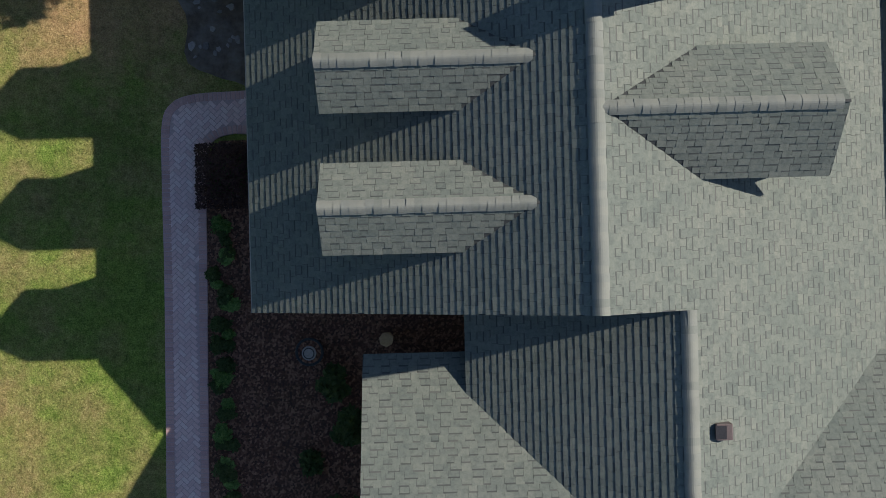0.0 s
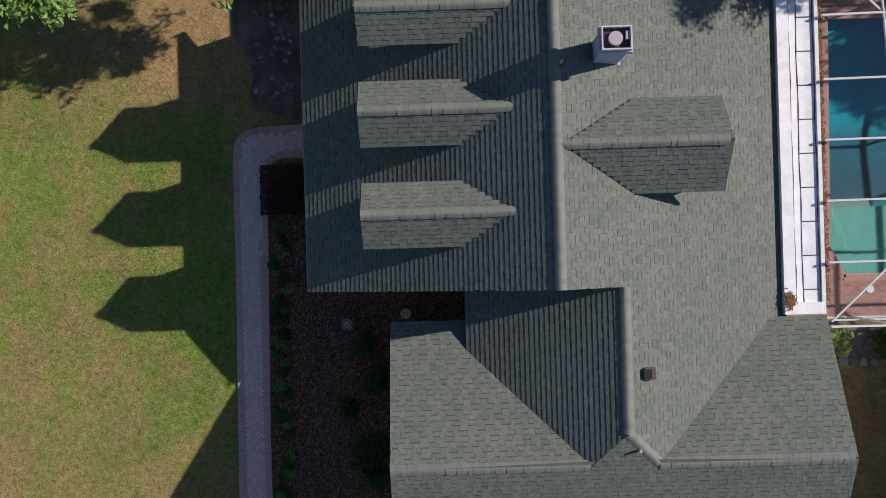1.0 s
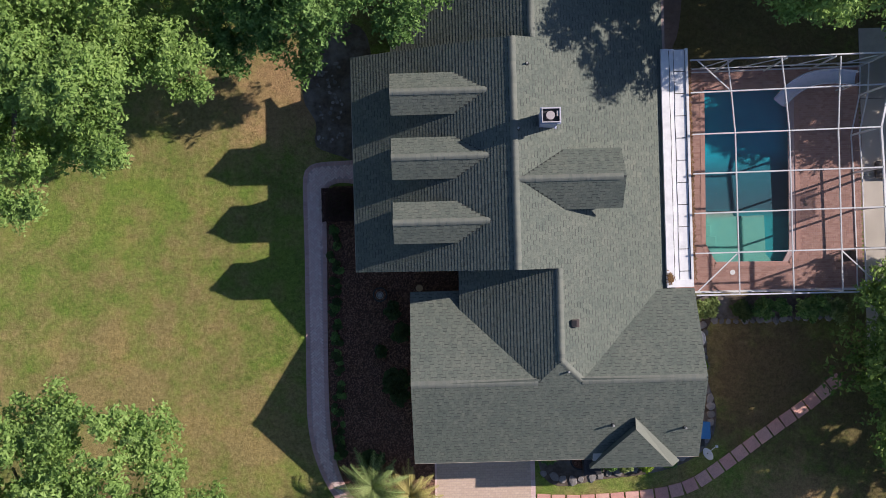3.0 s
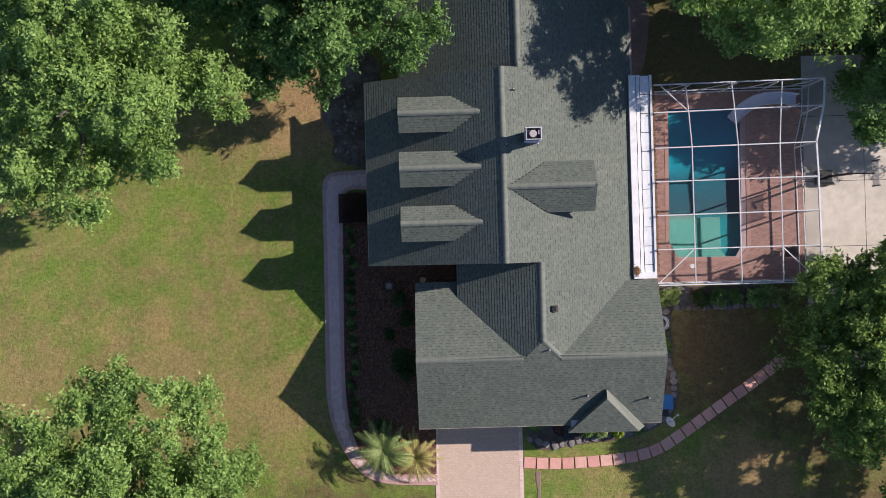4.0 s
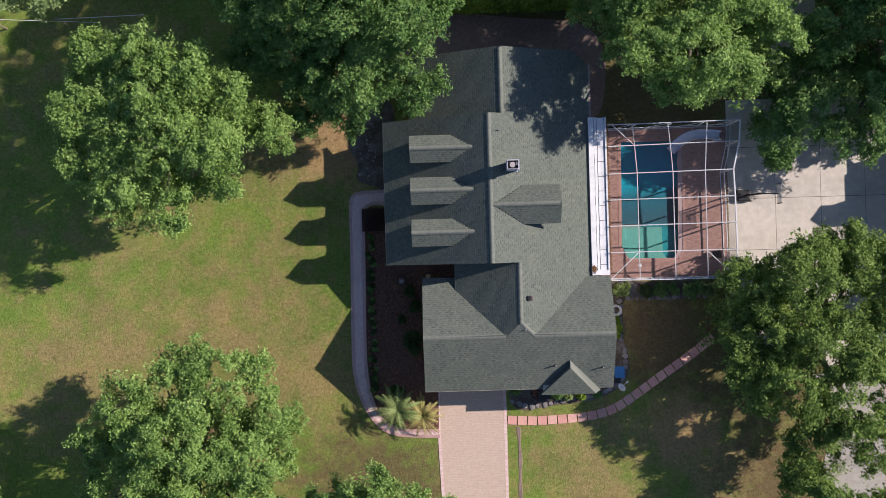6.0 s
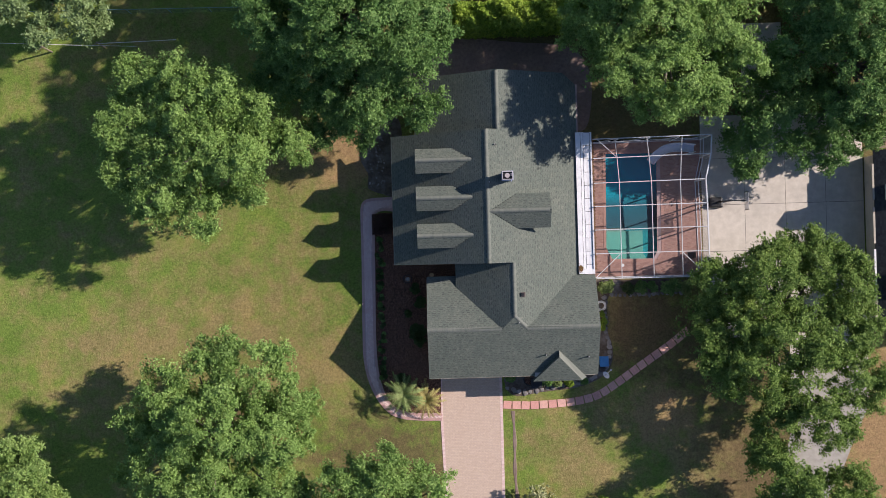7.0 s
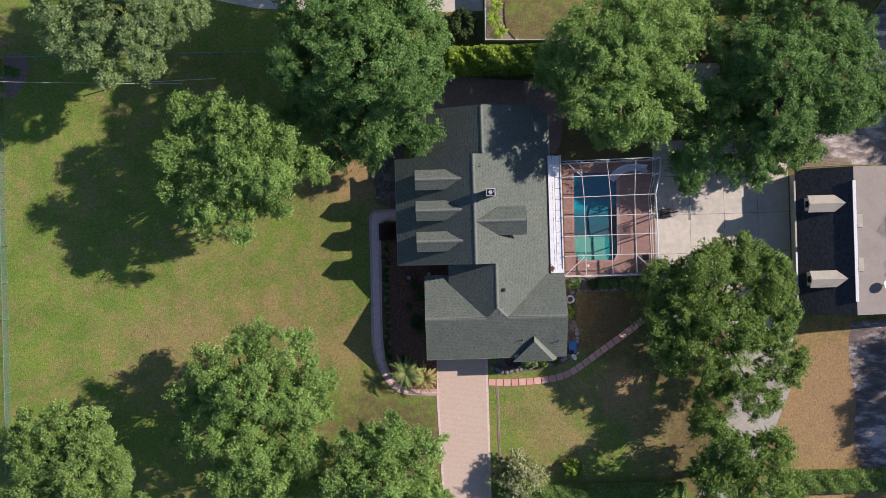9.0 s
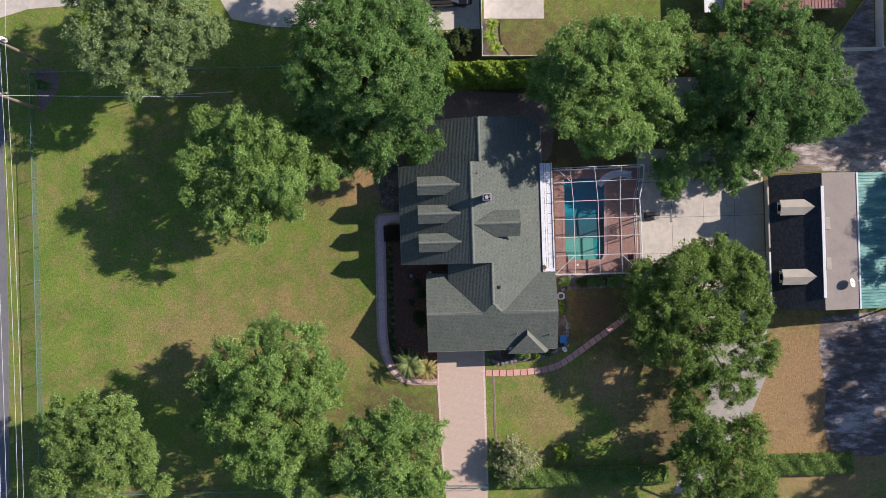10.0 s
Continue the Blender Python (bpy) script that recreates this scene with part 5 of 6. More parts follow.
car(1.4, 24.7, 0)
bm = box(bmesh.new(), -3.4, -1.6, 22.6, 25.0, 0.1, 0.9, 0.15)
boat = tagged(link_mesh("white_trailer", bm, WHITE), "white covered trailer beside the oak", "trailer")


def board_fence(pts, label, material, tall=1.7):
    f = thing("fence", label, "fence")
    for (xa, ya), (xb, yb) in zip(pts, pts[1:]):
        length = math.hypot(xb - xa, yb - ya)
        n = max(1, int(length / 2.4))
        for k in range(n):
            p0 = (xa + (xb - xa) * k / n, ya + (yb - ya) * k / n)
            p1 = (xa + (xb - xa) * (k + 1) / n, ya + (yb - ya) * (k + 1) / n)
            part("panel", beam(bmesh.new(), (*p0, tall / 2), (*p1, tall / 2), 0.04, tall - 0.06), material, f)
            part("post", box(bmesh.new(), p0[0] - 0.06, p0[0] + 0.06, p0[1] - 0.06, p0[1] + 0.06, 0, tall + 0.05), material, f)


board_fence([(4.55, 32), (4.43, 18.75), (12.4, 18.5), (37.9, 18.4), (42.2, 18.35), (42.4, 30)], "white vinyl privacy fence along the plot line", WHITE)

bm = prism(bmesh.new(), [(37.7, 18.6), (42.1, 18.55), (42.2, 24.0), (41.9, 24.0)], -0.05, 0.012)
tagged(link_mesh("sand_corner", bm, PALE_SAND), "wedge of bare sand in the fence corner", "soil", kind="structure")
kerb = thing("timber_edging", "weathered brown timber edging along the sand wedge", "edging")
for k in range(3):
    a, b = Vector((37.6, 18.65, 0.2)), Vector((41.9, 24.0, 0.2))
    part("plank", beam(bmesh.new(), a.lerp(b, k / 3 + 0.004), a.lerp(b, (k + 1) / 3 - 0.004), 0.2, 0.42), WOOD, kerb)

shed = thing("metal_roofed_shed", "shed with a faded red ribbed metal roof", "shed")
part("wall", box(bmesh.new(), 27.6, 38.2, 22.4, 29.5, 0, 2.7), TAN, shed)
bm = bmesh.new()
for k in range(36):
    x0 = 27.1 + k * 0.31
    box(bm, x0, x0 + 0.29, 21.9, 30, 2.75, 2.8)
    box(bm, x0 + 0.27, x0 + 0.31, 21.9, 30, 2.8, 2.84)
part("roof", bm, REDMETAL, shed)
part("leaning_roof", box(bmesh.new(), 25.3, 27.0, 22.0, 26.5, 2.2, 2.28), PAN, shed)


# ---- fences, poles and wires of the roadside ----
def chain_fence(pts, label, tall=1.25):
    f = thing("chain_link_fence", label, "fence")
    for (xa, ya), (xb, yb) in zip(pts, pts[1:]):
        n = max(1, int(math.hypot(xb - xa, yb - ya) / 3))
        b = bmesh.new()
        b.faces.new([b.verts.new(p) for p in ((xa, ya, 0.03), (xb, yb, 0.03), (xb, yb, tall), (xa, ya, tall))])
        part("mesh", b, CHAIN, f)
        part("top_rail", rod(bmesh.new(), (xa, ya, tall), (xb, yb, tall), 0.025, None, 6), CHAIN_RAIL, f)
        for k in range(n + 1):
            x, y = xa + (xb - xa) * k / n, ya + (yb - ya) * k / n
            part("post", rod(bmesh.new(), (x, y, 0), (x, y, tall + 0.05), 0.03, None, 6), CHAIN_RAIL, f)


CHAIN_RAIL = plain("green_coated_rail", (0.10, 0.20, 0.18), (0.16, 0.28, 0.25), rough=0.5)
chain_fence([(-38.7, 18.6), (-38.75, 2.0), (-38.9, -24)], "green chain-link fence along the road verge")
chain_fence([(-38.7, 18.6), (-26, 18.5), (-14.0, 18.4)], "green chain-link fence on the north lawn edge")
chain_fence([(-38.9, -21.7), (-28, -21.8), (-12.7, -21.9), (-0.5, -21.95)], "green chain-link fence on the south lawn edge")
gate = thing("driveway_gate", "low tubular green gate across the driveway", "gate")
for z in (0.15, 0.6, 1.05):
    part("rail", rod(bmesh.new(), (-0.4, -22.1, z), (3.7, -22.2, z), 0.025, None, 6), CHAIN_RAIL, gate)
for x in (-0.4, 1.6, 3.7):
    part("upright", rod(bmesh.new(), (x, -22.15, 0), (x, -22.15, 1.1), 0.03, None, 6), CHAIN_RAIL, gate)

bm = prism(bmesh.new(), [(-60, -70), (-42.1, -70), (-42.4, -22), (-41.9, -5), (-41.9, 26), (-60, 26)], -0.1, 0.012)
tagged(link_mesh("road", bm, ASPHALT), "grey asphalt road beyond the verge", "road", kind="structure")


def utility_pole(x, y, arm):
    p = thing("utility_pole", "weathered wooden utility pole carrying the wires", "utility pole", (x, y, 0), group="utility poles")
    part("pole", rod(bmesh.new(), (0, 0, 0), (0, 0, 9.6), 0.17, 0.12, 12), WOOD, p)
    part("cross_arm", box(bmesh.new(), -1.1, 1.1, -0.06, 0.06, 8.9, 9.03), WOOD, p)
    for dx in (-1.0, -0.5, 0.5, 1.0):
        part("insulator", rod(bmesh.new(), (dx, 0, 9.03), (dx, 0, 9.2), 0.05, 0.03, 8), WHITE, p)
    if arm:
        part("transformer", rod(bmesh.new(), (0.3, 0.25, 7.6), (0.3, 0.25, 8.5), 0.22, None, 14), PAN, p, "grey can transformer")


utility_pole(-38.2, 19.95, True)
utility_pole(-38.3, 15.3, False)


def wire(a, b, sag, r=0.014):
    t = thing("overhead_wire", "thin pale overhead power wire", "cable", group="overhead wires")
    bm = bmesh.new()
    pts = [Vector(a).lerp(Vector(b), k / 14) - Vector((0, 0, sag * 4 * (k / 14) * (1 - k / 14))) for k in range(15)]
    side = Vector((0, 0, 1)).cross(Vector(b) - Vector(a)).normalized()
    last = None
    for p in pts:
        now = [bm.verts.new(p + side * r * math.cos(k * math.tau / 5) + Vector((0, 0, r * math.sin(k * math.tau / 5)))) for k in range(5)]
        for k in range(5 if last else 0):
            bm.faces.new((last[k], last[(k + 1) % 5], now[(k + 1) % 5], now[k]))
        last = now
    part("cable", bm, ALU, t)


for dx in (-1.0, -0.5, 0.5, 1.0):
    wire((-38.2 + dx, 19.95, 9.2), (-38.2 + dx, -45, 9.2), 0.9)
    wire((-38.2 + dx, 19.95, 9.2), (-38.2 + dx, 60, 9.2), 0.9)
wire((-38.2, 15.3, 8.0), (-22.5, 15.9, 0.6), 0.25)
for x, y in ((-29.0, 15.8), (-25.0, 16.0)):
    t = thing("clothes_post", "short pale leaning post on the lawn", "post", group="clothes posts")
    part("post", rod(bmesh.new(), (x, y, 0), (x - 0.15, y + 0.1, 1.5), 0.06, 0.05, 8), WOOD, t)
    part("arm", rod(bmesh.new(), (x - 0.5, y - 0.1, 1.3), (x + 0.3, y + 0.25, 1.45), 0.035, None, 6), WOOD, t)
wire((-25.0, 16.0, 1.45), (-19.3, 16.1, 1.5), 0.03, 0.02)


# ---- trees ----
def leaf_cloud(centres, radii, per_area, leaf, rng, flat=0.85, tuft=180, clump=0.64, low=-0.25):
    """Leaves on short sprays of twigs that reach out and up from the shells of several lobes."""
    tc, td = [], []
    for (cx, cy, cz), r in zip(centres, radii):
        n = max(5, int(per_area * r * r))
        d = rng.normal(size=(n * 3, 3))
        d /= np.linalg.norm(d, axis=1)[:, None]
        d = d[d[:, 2] > low][:n]
        rad = max(r - 0.8 * clump, 0.3 * r) * (0.42 + 0.62 * rng.random((len(d), 1)) ** 0.5)
        tc.append(np.array((cx, cy, cz)) + d * rad * np.array((1, 1, flat)))
        td.append(d)
    tc, td = np.concatenate(tc), np.concatenate(td)
    m = len(tc)
    size = clump * (0.6 + 0.9 * rng.random((m, 1, 1)))
    axis = td * np.array((1.0, 1.0, 0.6)) + 0.55 * rng.normal(size=(m, 3)) + np.array((0, 0, 0.15))
    axis /= np.linalg.norm(axis, axis=1)[:, None]
    # three twigs fork from each spray
    fork = axis[:, None, :] + 0.65 * rng.normal(size=(m, 3, 3))
    fork /= np.linalg.norm(fork, axis=2)[:, :, None]
    pick = rng.integers(0, 3, (m, tuft))
    way = np.take_along_axis(fork, pick[:, :, None].repeat(3, 2), 1)
    along = rng.random((m, tuft, 1)) ** 0.8 * 1.25 - 0.15
    width = 0.34 * (1.05 - 0.6 * np.abs(along - 0.3))
    c = (tc[:, None, :] + size * (way * along + rng.normal(size=(m, tuft, 3)) * width * np.array((0.75, 0.75, 0.45)))).reshape(-1, 3)
    nrm = rng.normal(size=(m * tuft, 3)) * 0.55 + np.repeat(td, tuft, 0) * 0.45 + np.array((0, 0, 0.6))
    nrm /= np.linalg.norm(nrm, axis=1)[:, None]
    a = np.cross(nrm, rng.normal(size=nrm.shape))
    a /= np.linalg.norm(a, axis=1)[:, None] + 1e-9
    b = np.cross(nrm, a)
    s = leaf * (0.6 + 0.9 * rng.random((len(c), 1)))
    bend = nrm * s * 0.18
    q = np.stack([c - a * s + bend, c + b * s * 0.8, c + a * s - b * s * 0.4], 1)
    return q.reshape(-1, 3), len(c)


def quads_object(name, pts, n, material, parent):
    """One mesh of n loose faces, of three or four corners each."""
    k = len(pts) // n
    me = bpy.data.meshes.new(name)
    me.vertices.add(len(pts))
    me.vertices.foreach_set("co", pts.astype(np.float32).ravel())
    me.loops.add(k * n)
    me.loops.foreach_set("vertex_index", np.arange(k * n, dtype=np.int32))
    me.polygons.add(n)
    me.polygons.foreach_set("loop_start", np.arange(0, k * n, k, dtype=np.int32))
    me.update(calc_edges=True)
    me.materials.append(material)
    ob = new(name, me)
    ob.parent = parent
    return ob


def tree(label, lobes, material, seed=0, core=5, leaf=0.081, dense=7.3, girth=0.35):
    rng = np.random.default_rng(seed)
    cx, cy = np.mean([q[0] for q in lobes]), np.mean([q[1] for q in lobes])
    mid = float(np.mean([q[2] for q in lobes]))
    centres, radii, inner, girths = [], [], [], []
    for x, y, z, r in lobes:
        centres.append((x, y, z))
        radii.append(r * 1.02)
        # lesser lobes make the outline ragged
        for k in range(3):
            a = rng.uniform(0, math.tau)
            centres.append((x + r * 0.8 * math.cos(a), y + r * 0.8 * math.sin(a), z + rng.uniform(-1.2, 0.5)))
            radii.append(r * rng.uniform(0.4, 0.62))
    # the inner crown hangs lower and closes the gaps
    spread = max(math.hypot(q[0] - cx, q[1] - cy) for q in lobes)
    for k in range(core):
        a = k * math.tau / 5 + rng.uniform(0, 0.8)
        inner.append((cx + 0.42 * spread * math.cos(a), cy + 0.42 * spread * math.sin(a), mid - rng.uniform(1.8, 2.8)))
        girths.append(0.36 * spread)
    t = thing("tree", label, "tree", (cx, cy, 0))
    b = bmesh.new()
    top = (0, 0, mid - 1.8)
    rod(b, (0, 0, -0.1), (0.1, 0.05, 1.6), girth * 1.25, girth, 10)
    rod(b, (0.1, 0.05, 1.5), top, girth, girth * 0.7, 10)
    for (x, y, z), r in zip(centres[::4], radii[::4]):
        ex, ey = x - cx, y - cy
        knee = (ex * 0.45, ey * 0.45, mid - 1.3)
        rod(b, (ex * 0.03, ey * 0.03, mid - 2.8), knee, girth * 0.45, girth * 0.28, 6)
        rod(b, knee, (ex, ey, z - 0.1 * r), girth * 0.28, 0.05, 6)
    part("trunk", b, BARK, t)
    pts, n = leaf_cloud(centres, radii, dense, leaf, rng)
    more, n2 = leaf_cloud(inner, girths, dense * 0.5, leaf * 1.5, rng, tuft=100, clump=0.9)
    pts, n = np.concatenate([pts, more]), n + n2
    pts -= np.array((cx, cy, 0))
    tagged(quads_object("crown", pts, n, material, t), kind="stuff")
    return t


TREES = [
    ("north_west", [(-29.9, 21.6, 7.5, 2.7), (-25.6, 20.2, 8.6, 3.0), (-21.8, 20.9, 8.0, 3.0), (-27.7, 17.8, 8.4, 2.2), (-23.8, 17.7, 8.3, 2.2), (-26.0, 15.5, 8.4, 1.2), (-30.0, 18.8, 8.7, 1.7), (-19.9, 20.3, 7.5, 1.7), (-30.0, 24.6, 8.4, 2.4), (-25.8, 24.8, 8.8, 2.6), (-21.6, 24.6, 8.2, 2.4)]),
    ("dark_oak", [(-8.2, 19.3, 10.0, 3.5), (-4.4, 20.6, 8.3, 3.6), (-1.9, 17.8, 9.5, 2.7), (-9.7, 15.9, 10.3, 3.0), (-5.8, 15.7, 11.0, 3.7), (-1.8, 14.4, 9.5, 2.7), (-9.3, 13.1, 6.2, 3.1), (-5.3, 12.0, 6.2, 3.4), (-2.3, 11.4, 6.2, 2.6), (-8.0, 9.9, 4.8, 2.0), (-11.6, 12.4, 6.2, 1.7), (-11.3, 17.7, 8.7, 1.4), (-5.5, 9.3, 4.8, 1.6), (-7.2, 22.4, 7.2, 2.6), (-3.6, 23.2, 7.0, 2.4), (-6.0, 25.2, 7.5, 2.6), (-5.8, 12.2, 5.0, 2.2), (-8.0, 23.6, 9.2, 2.5), (-4.6, 26.6, 8.8, 2.4)]),
    ("lawn_oak", [(-20.5, 12.3, 7.3, 1.6), (-18.0, 12.4, 8.0, 1.7), (-14.7, 10.7, 8.8, 1.9), (-21.1, 9.0, 8.2, 1.5), (-18.7, 8.2, 7.9, 2.0), (-16.0, 7.0, 8.9, 2.2), (-12.7, 10.0, 8.0, 1.5), (-10.4, 7.8, 6.4, 1.5), (-22.1, 6.1, 6.5, 1.3), (-19.4, 4.5, 7.6, 1.7), (-16.6, 3.4, 6.8, 1.8), (-13.6, 6.5, 8.9, 1.7), (-16.9, 10.0, 9.2, 1.7), (-12.9, 4.8, 7.4, 1.1), (-13.0, 7.9, 6.2, 1.5)]),
    ("south_lawn", [(-17.0, -7.9, 6.6, 2.3), (-13.4, -7.5, 7.0, 2.5), (-11.0, -9.6, 6.3, 1.8), (-19.3, -9.2, 7.5, 2.0), (-16.1, -11.1, 8.9, 2.5), (-21.1, -11.3, 6.6, 1.5), (-12.4, -11.9, 7.5, 2.2), (-19.4, -13.7, 7.6, 2.0), (-16.0, -15.3, 7.7, 2.2), (-12.2, -15.7, 6.3, 2.0), (-18.4, -17.8, 6.1, 1.8), (-14.8, -18.6, 6.6, 1.8), (-21.5, -14.8, 5.6, 1.3), (-10.4, -11.8, 5.5, 1.3)]),
    ("south_west", [(-34.2, -13.4, 7.0, 1.8), (-31.1, -12.9, 7.1, 2.3), (-28.8, -14.3, 8.0, 1.7), (-33.5, -15.8, 7.5, 2.2), (-29.9, -16.8, 7.9, 2.5), (-34.7, -18.8, 7.2, 2.0), (-27.3, -17.1, 6.8, 1.8), (-26.6, -19.4, 6.0, 1.5), (-31.0, -20.1, 6.6, 2.3), (-29.1, -12.0, 7.0, 1.0)]),
    ("drive_side", [(-7.6, -15.6, 7.2, 1.8), (-4.5, -15.4, 7.4, 2.2), (-1.8, -16.0, 7.4, 1.7), (-8.6, -18.0, 7.5, 2.0), (-5.1, -18.5, 8.3, 2.5), (-1.9, -19.1, 8.0, 2.0), (-12.0, -20.4, 5.4, 2.3), (-7.3, -21.5, 6.9, 2.3), (-3.8, -21.8, 6.9, 2.3)]),
    # the last two lobes sit unseen under the crown, added to cast shade
    ("pool_north", [(12.1, 17.8, 9.3, 2.1), (15.1, 17.6, 9.5, 2.4), (19.1, 18.1, 6.9, 2.3), (21.9, 19.6, 5.6, 1.5), (11.0, 15.9, 6.8, 2.5), (14.2, 14.5, 8.3, 3.0), (18.4, 15.1, 7.3, 2.5), (20.2, 12.5, 7.6, 1.2), (12.2, 12.1, 8.4, 2.0), (15.0, 11.0, 8.7, 2.5), (17.9, 10.3, 7.5, 1.3), (14.6, 9.3, 7.7, 1.2), (9.5, 15.1, 5.9, 1.5), (18.6, 12.6, 4.9, 1.9), (16.2, 10.6, 5.0, 1.7)]),
    ("back_oak", [(27.4, 19.5, 4.3, 3.2), (31.1, 19.1, 5.6, 3.4), (34.2, 17.5, 5.2, 2.6), (25.4, 16.7, 5.6, 2.6), (28.2, 14.7, 7.9, 3.1), (32.5, 13.7, 6.9, 3.4), (35.3, 12.2, 6.0, 2.3), (28.3, 10.8, 7.2, 2.8), (32.9, 10.9, 5.6, 1.9), (24.1, 13.1, 6.2, 2.0), (26.8, 9.2, 3.7, 2.0), (31.6, 8.3, 2.6, 1.5), (27.0, 6.6, 3.7, 1.5), (25.0, 6.6, 3.7, 1.3), (29.9, 7.5, 3.2, 1.3)]),
    ("back_small", [(23.1, 12.6, 3.0, 1.7), (21.4, 6.7, 3.0, 1.7), (22.5, 8.4, 4.9, 1.7), (23.8, 10.3, 4.1, 1.7)]),
    ("yard_oak", [(19.0, -3.1, 4.4, 2.0), (18.0, -5.1, 4.1, 1.5), (21.6, -2.5, 6.3, 1.7), (26.0, -1.4, 4.6, 2.0), (27.7, -3.3, 4.5, 2.0), (19.8, -6.1, 5.2, 2.3), (23.2, -6.2, 5.8, 2.5), (26.8, -6.3, 5.4, 2.3), (29.2, -5.6, 5.2, 1.1), (21.1, -9.1, 5.6, 2.3), (24.7, -9.9, 5.4, 2.5), (28.0, -9.5, 5.3, 2.0), (22.7, -12.9, 4.7, 2.0), (26.1, -12.9, 5.5, 1.5), (19.2, -8.1, 5.1, 1.5), (21.8, -14.5, 4.1, 1.4), (20.8, -1.7, 4.3, 1.4), (22.9, -1.0, 4.9, 1.4), (25.0, -0.6, 4.7, 1.4), (20.9, -3.7, 2.9, 1.8)]),
    ("south_east", [(22.6, -16.1, 6.7, 1.8), (21.2, -18.2, 6.0, 1.5), (24.2, -16.5, 7.8, 1.5), (27.2, -16.9, 6.2, 1.5), (22.5, -20.2, 6.5, 2.0), (25.9, -19.7, 7.0, 2.3), (28.6, -22.4, 4.5, 1.5), (24.0, -22.3, 6.2, 1.5)]),
]
LOOK = {
    "north_west": ("grey-green live oak beside the north fence", LEAF_GREY),
    "dark_oak": ("tall dense dark green oak shading the front corner", LEAF_OAK),
    "lawn_oak": ("pale green open-crowned oak on the front lawn", LEAF_PALE),
    "south_lawn": ("pale green broad oak standing in the lawn", LEAF_PALE),
    "south_west": ("mid-green oak near the road verge", LEAF_MID),
    "drive_side": ("leafy green oak leaning over the driveway", LEAF_PALE),
    "pool_north": ("soft pale green oak behind the pool cage", LEAF_PALE),
    "back_oak": ("large dark green oak behind the yard", LEAF_OAK),
    "back_small": ("small bright green tree beside the pool cage", LEAF_OAK),
    "yard_oak": ("wide green oak over the side yard and track", LEAF_YARD),
    "south_east": ("green oak at the hedge by the track", LEAF_YARD),
    "far": ("dark oak beyond the barn", LEAF_OAK),
}
for k, (name, lobes) in enumerate(TREES):
    label, mat = LOOK[name]
    tree(label, lobes, mat, 20 + k, 3 if name in ("yard_oak", "south_east") else 5)
for k, (x, y) in enumerate(((52.5, 15.0), (50.6, 3.4), (52.0, -9.5), (51.5, -18.5), (52.0, 25.0))):
    rg = random.Random(k)
    lobes = [(x + rg.uniform(-3.5, 3.5), y + rg.uniform(-3.5, 3.5), rg.uniform(6, 8.5), rg.uniform(1.6, 2.6)) for _ in range(10)]
    tree(LOOK["far"][0], lobes, LEAF_OAK, 70 + k)


# ---- hedges, shrubs and palms ----
def hedge(label, x0, x1, y0, y1, tall, material, seed, dense=40, leaf=0.1):
    rng = np.random.default_rng(seed)
    t = thing("hedge", label, "hedge", ((x0 + x1) / 2, (y0 + y1) / 2, 0))
    area = (x1 - x0) * (y1 - y0)
    n = int(area * dense * 14)
    c = np.stack([rng.uniform(x0, x1, n), rng.uniform(y0, y1, n), tall * (0.45 + 0.6 * rng.random(n) ** 0.5)], 1)
    edge = np.minimum.reduce([c[:, 0] - x0, x1 - c[:, 0], c[:, 1] - y0, y1 - c[:, 1]])
    c[:, 2] *= np.clip(0.55 + edge * 1.2, 0.3, 1) * (1 + (0.12 if tall > 1.5 else 0.05) * np.sin(c[:, 0] * 1.7) + 0.08 * np.sin(c[:, 1] * 3 + c[:, 0] * 4))
    nrm = rng.normal(size=(n, 3)) * 0.6 + np.array((0, 0, 0.7))
    nrm /= np.linalg.norm(nrm, axis=1)[:, None]
    a = np.cross(nrm, rng.normal(size=(n, 3)))
    a /= np.linalg.norm(a, axis=1)[:, None]
    b = np.cross(nrm, a)
    s = leaf * (0.6 + 0.8 * rng.random((n, 1)))
    q = np.stack([c - a * s, c + b * s * 0.6, c + a * s, c - b * s * 0.6], 1).reshape(-1, 3) - np.array(t.location)
    part("core", box(bmesh.new(), x0 - t.location.x + 0.25, x1 - t.location.x - 0.25, y0 - t.location.y + 0.25, y1 - t.location.y - 0.25, 0, tall * 0.5), LEAF_SHRUB, t)
    tagged(quads_object("foliage", q, n, material, t), kind="stuff")


hedge("clipped lime green hedge behind the house", 0.8, 9.6, 15.7, 18.3, 2.3, LEAF_LIME, 1, 40, 0.12)
hedge("low clipped hedge along the south boundary", 4.4, 21.0, -22.4, -20.6, 1.1, LEAF_MID, 2, 55, 0.075)
hedge("low clipped hedge along the south boundary", 29.8, 38.6, -22.0, -19.9, 1.1, LEAF_MID, 3, 55, 0.075)
hedge("square dark purple-brown hedge beside the path", -5.5, -4.0, 1.5, 3.0, 0.8, LEAF_BROWN, 4, 220, 0.03)


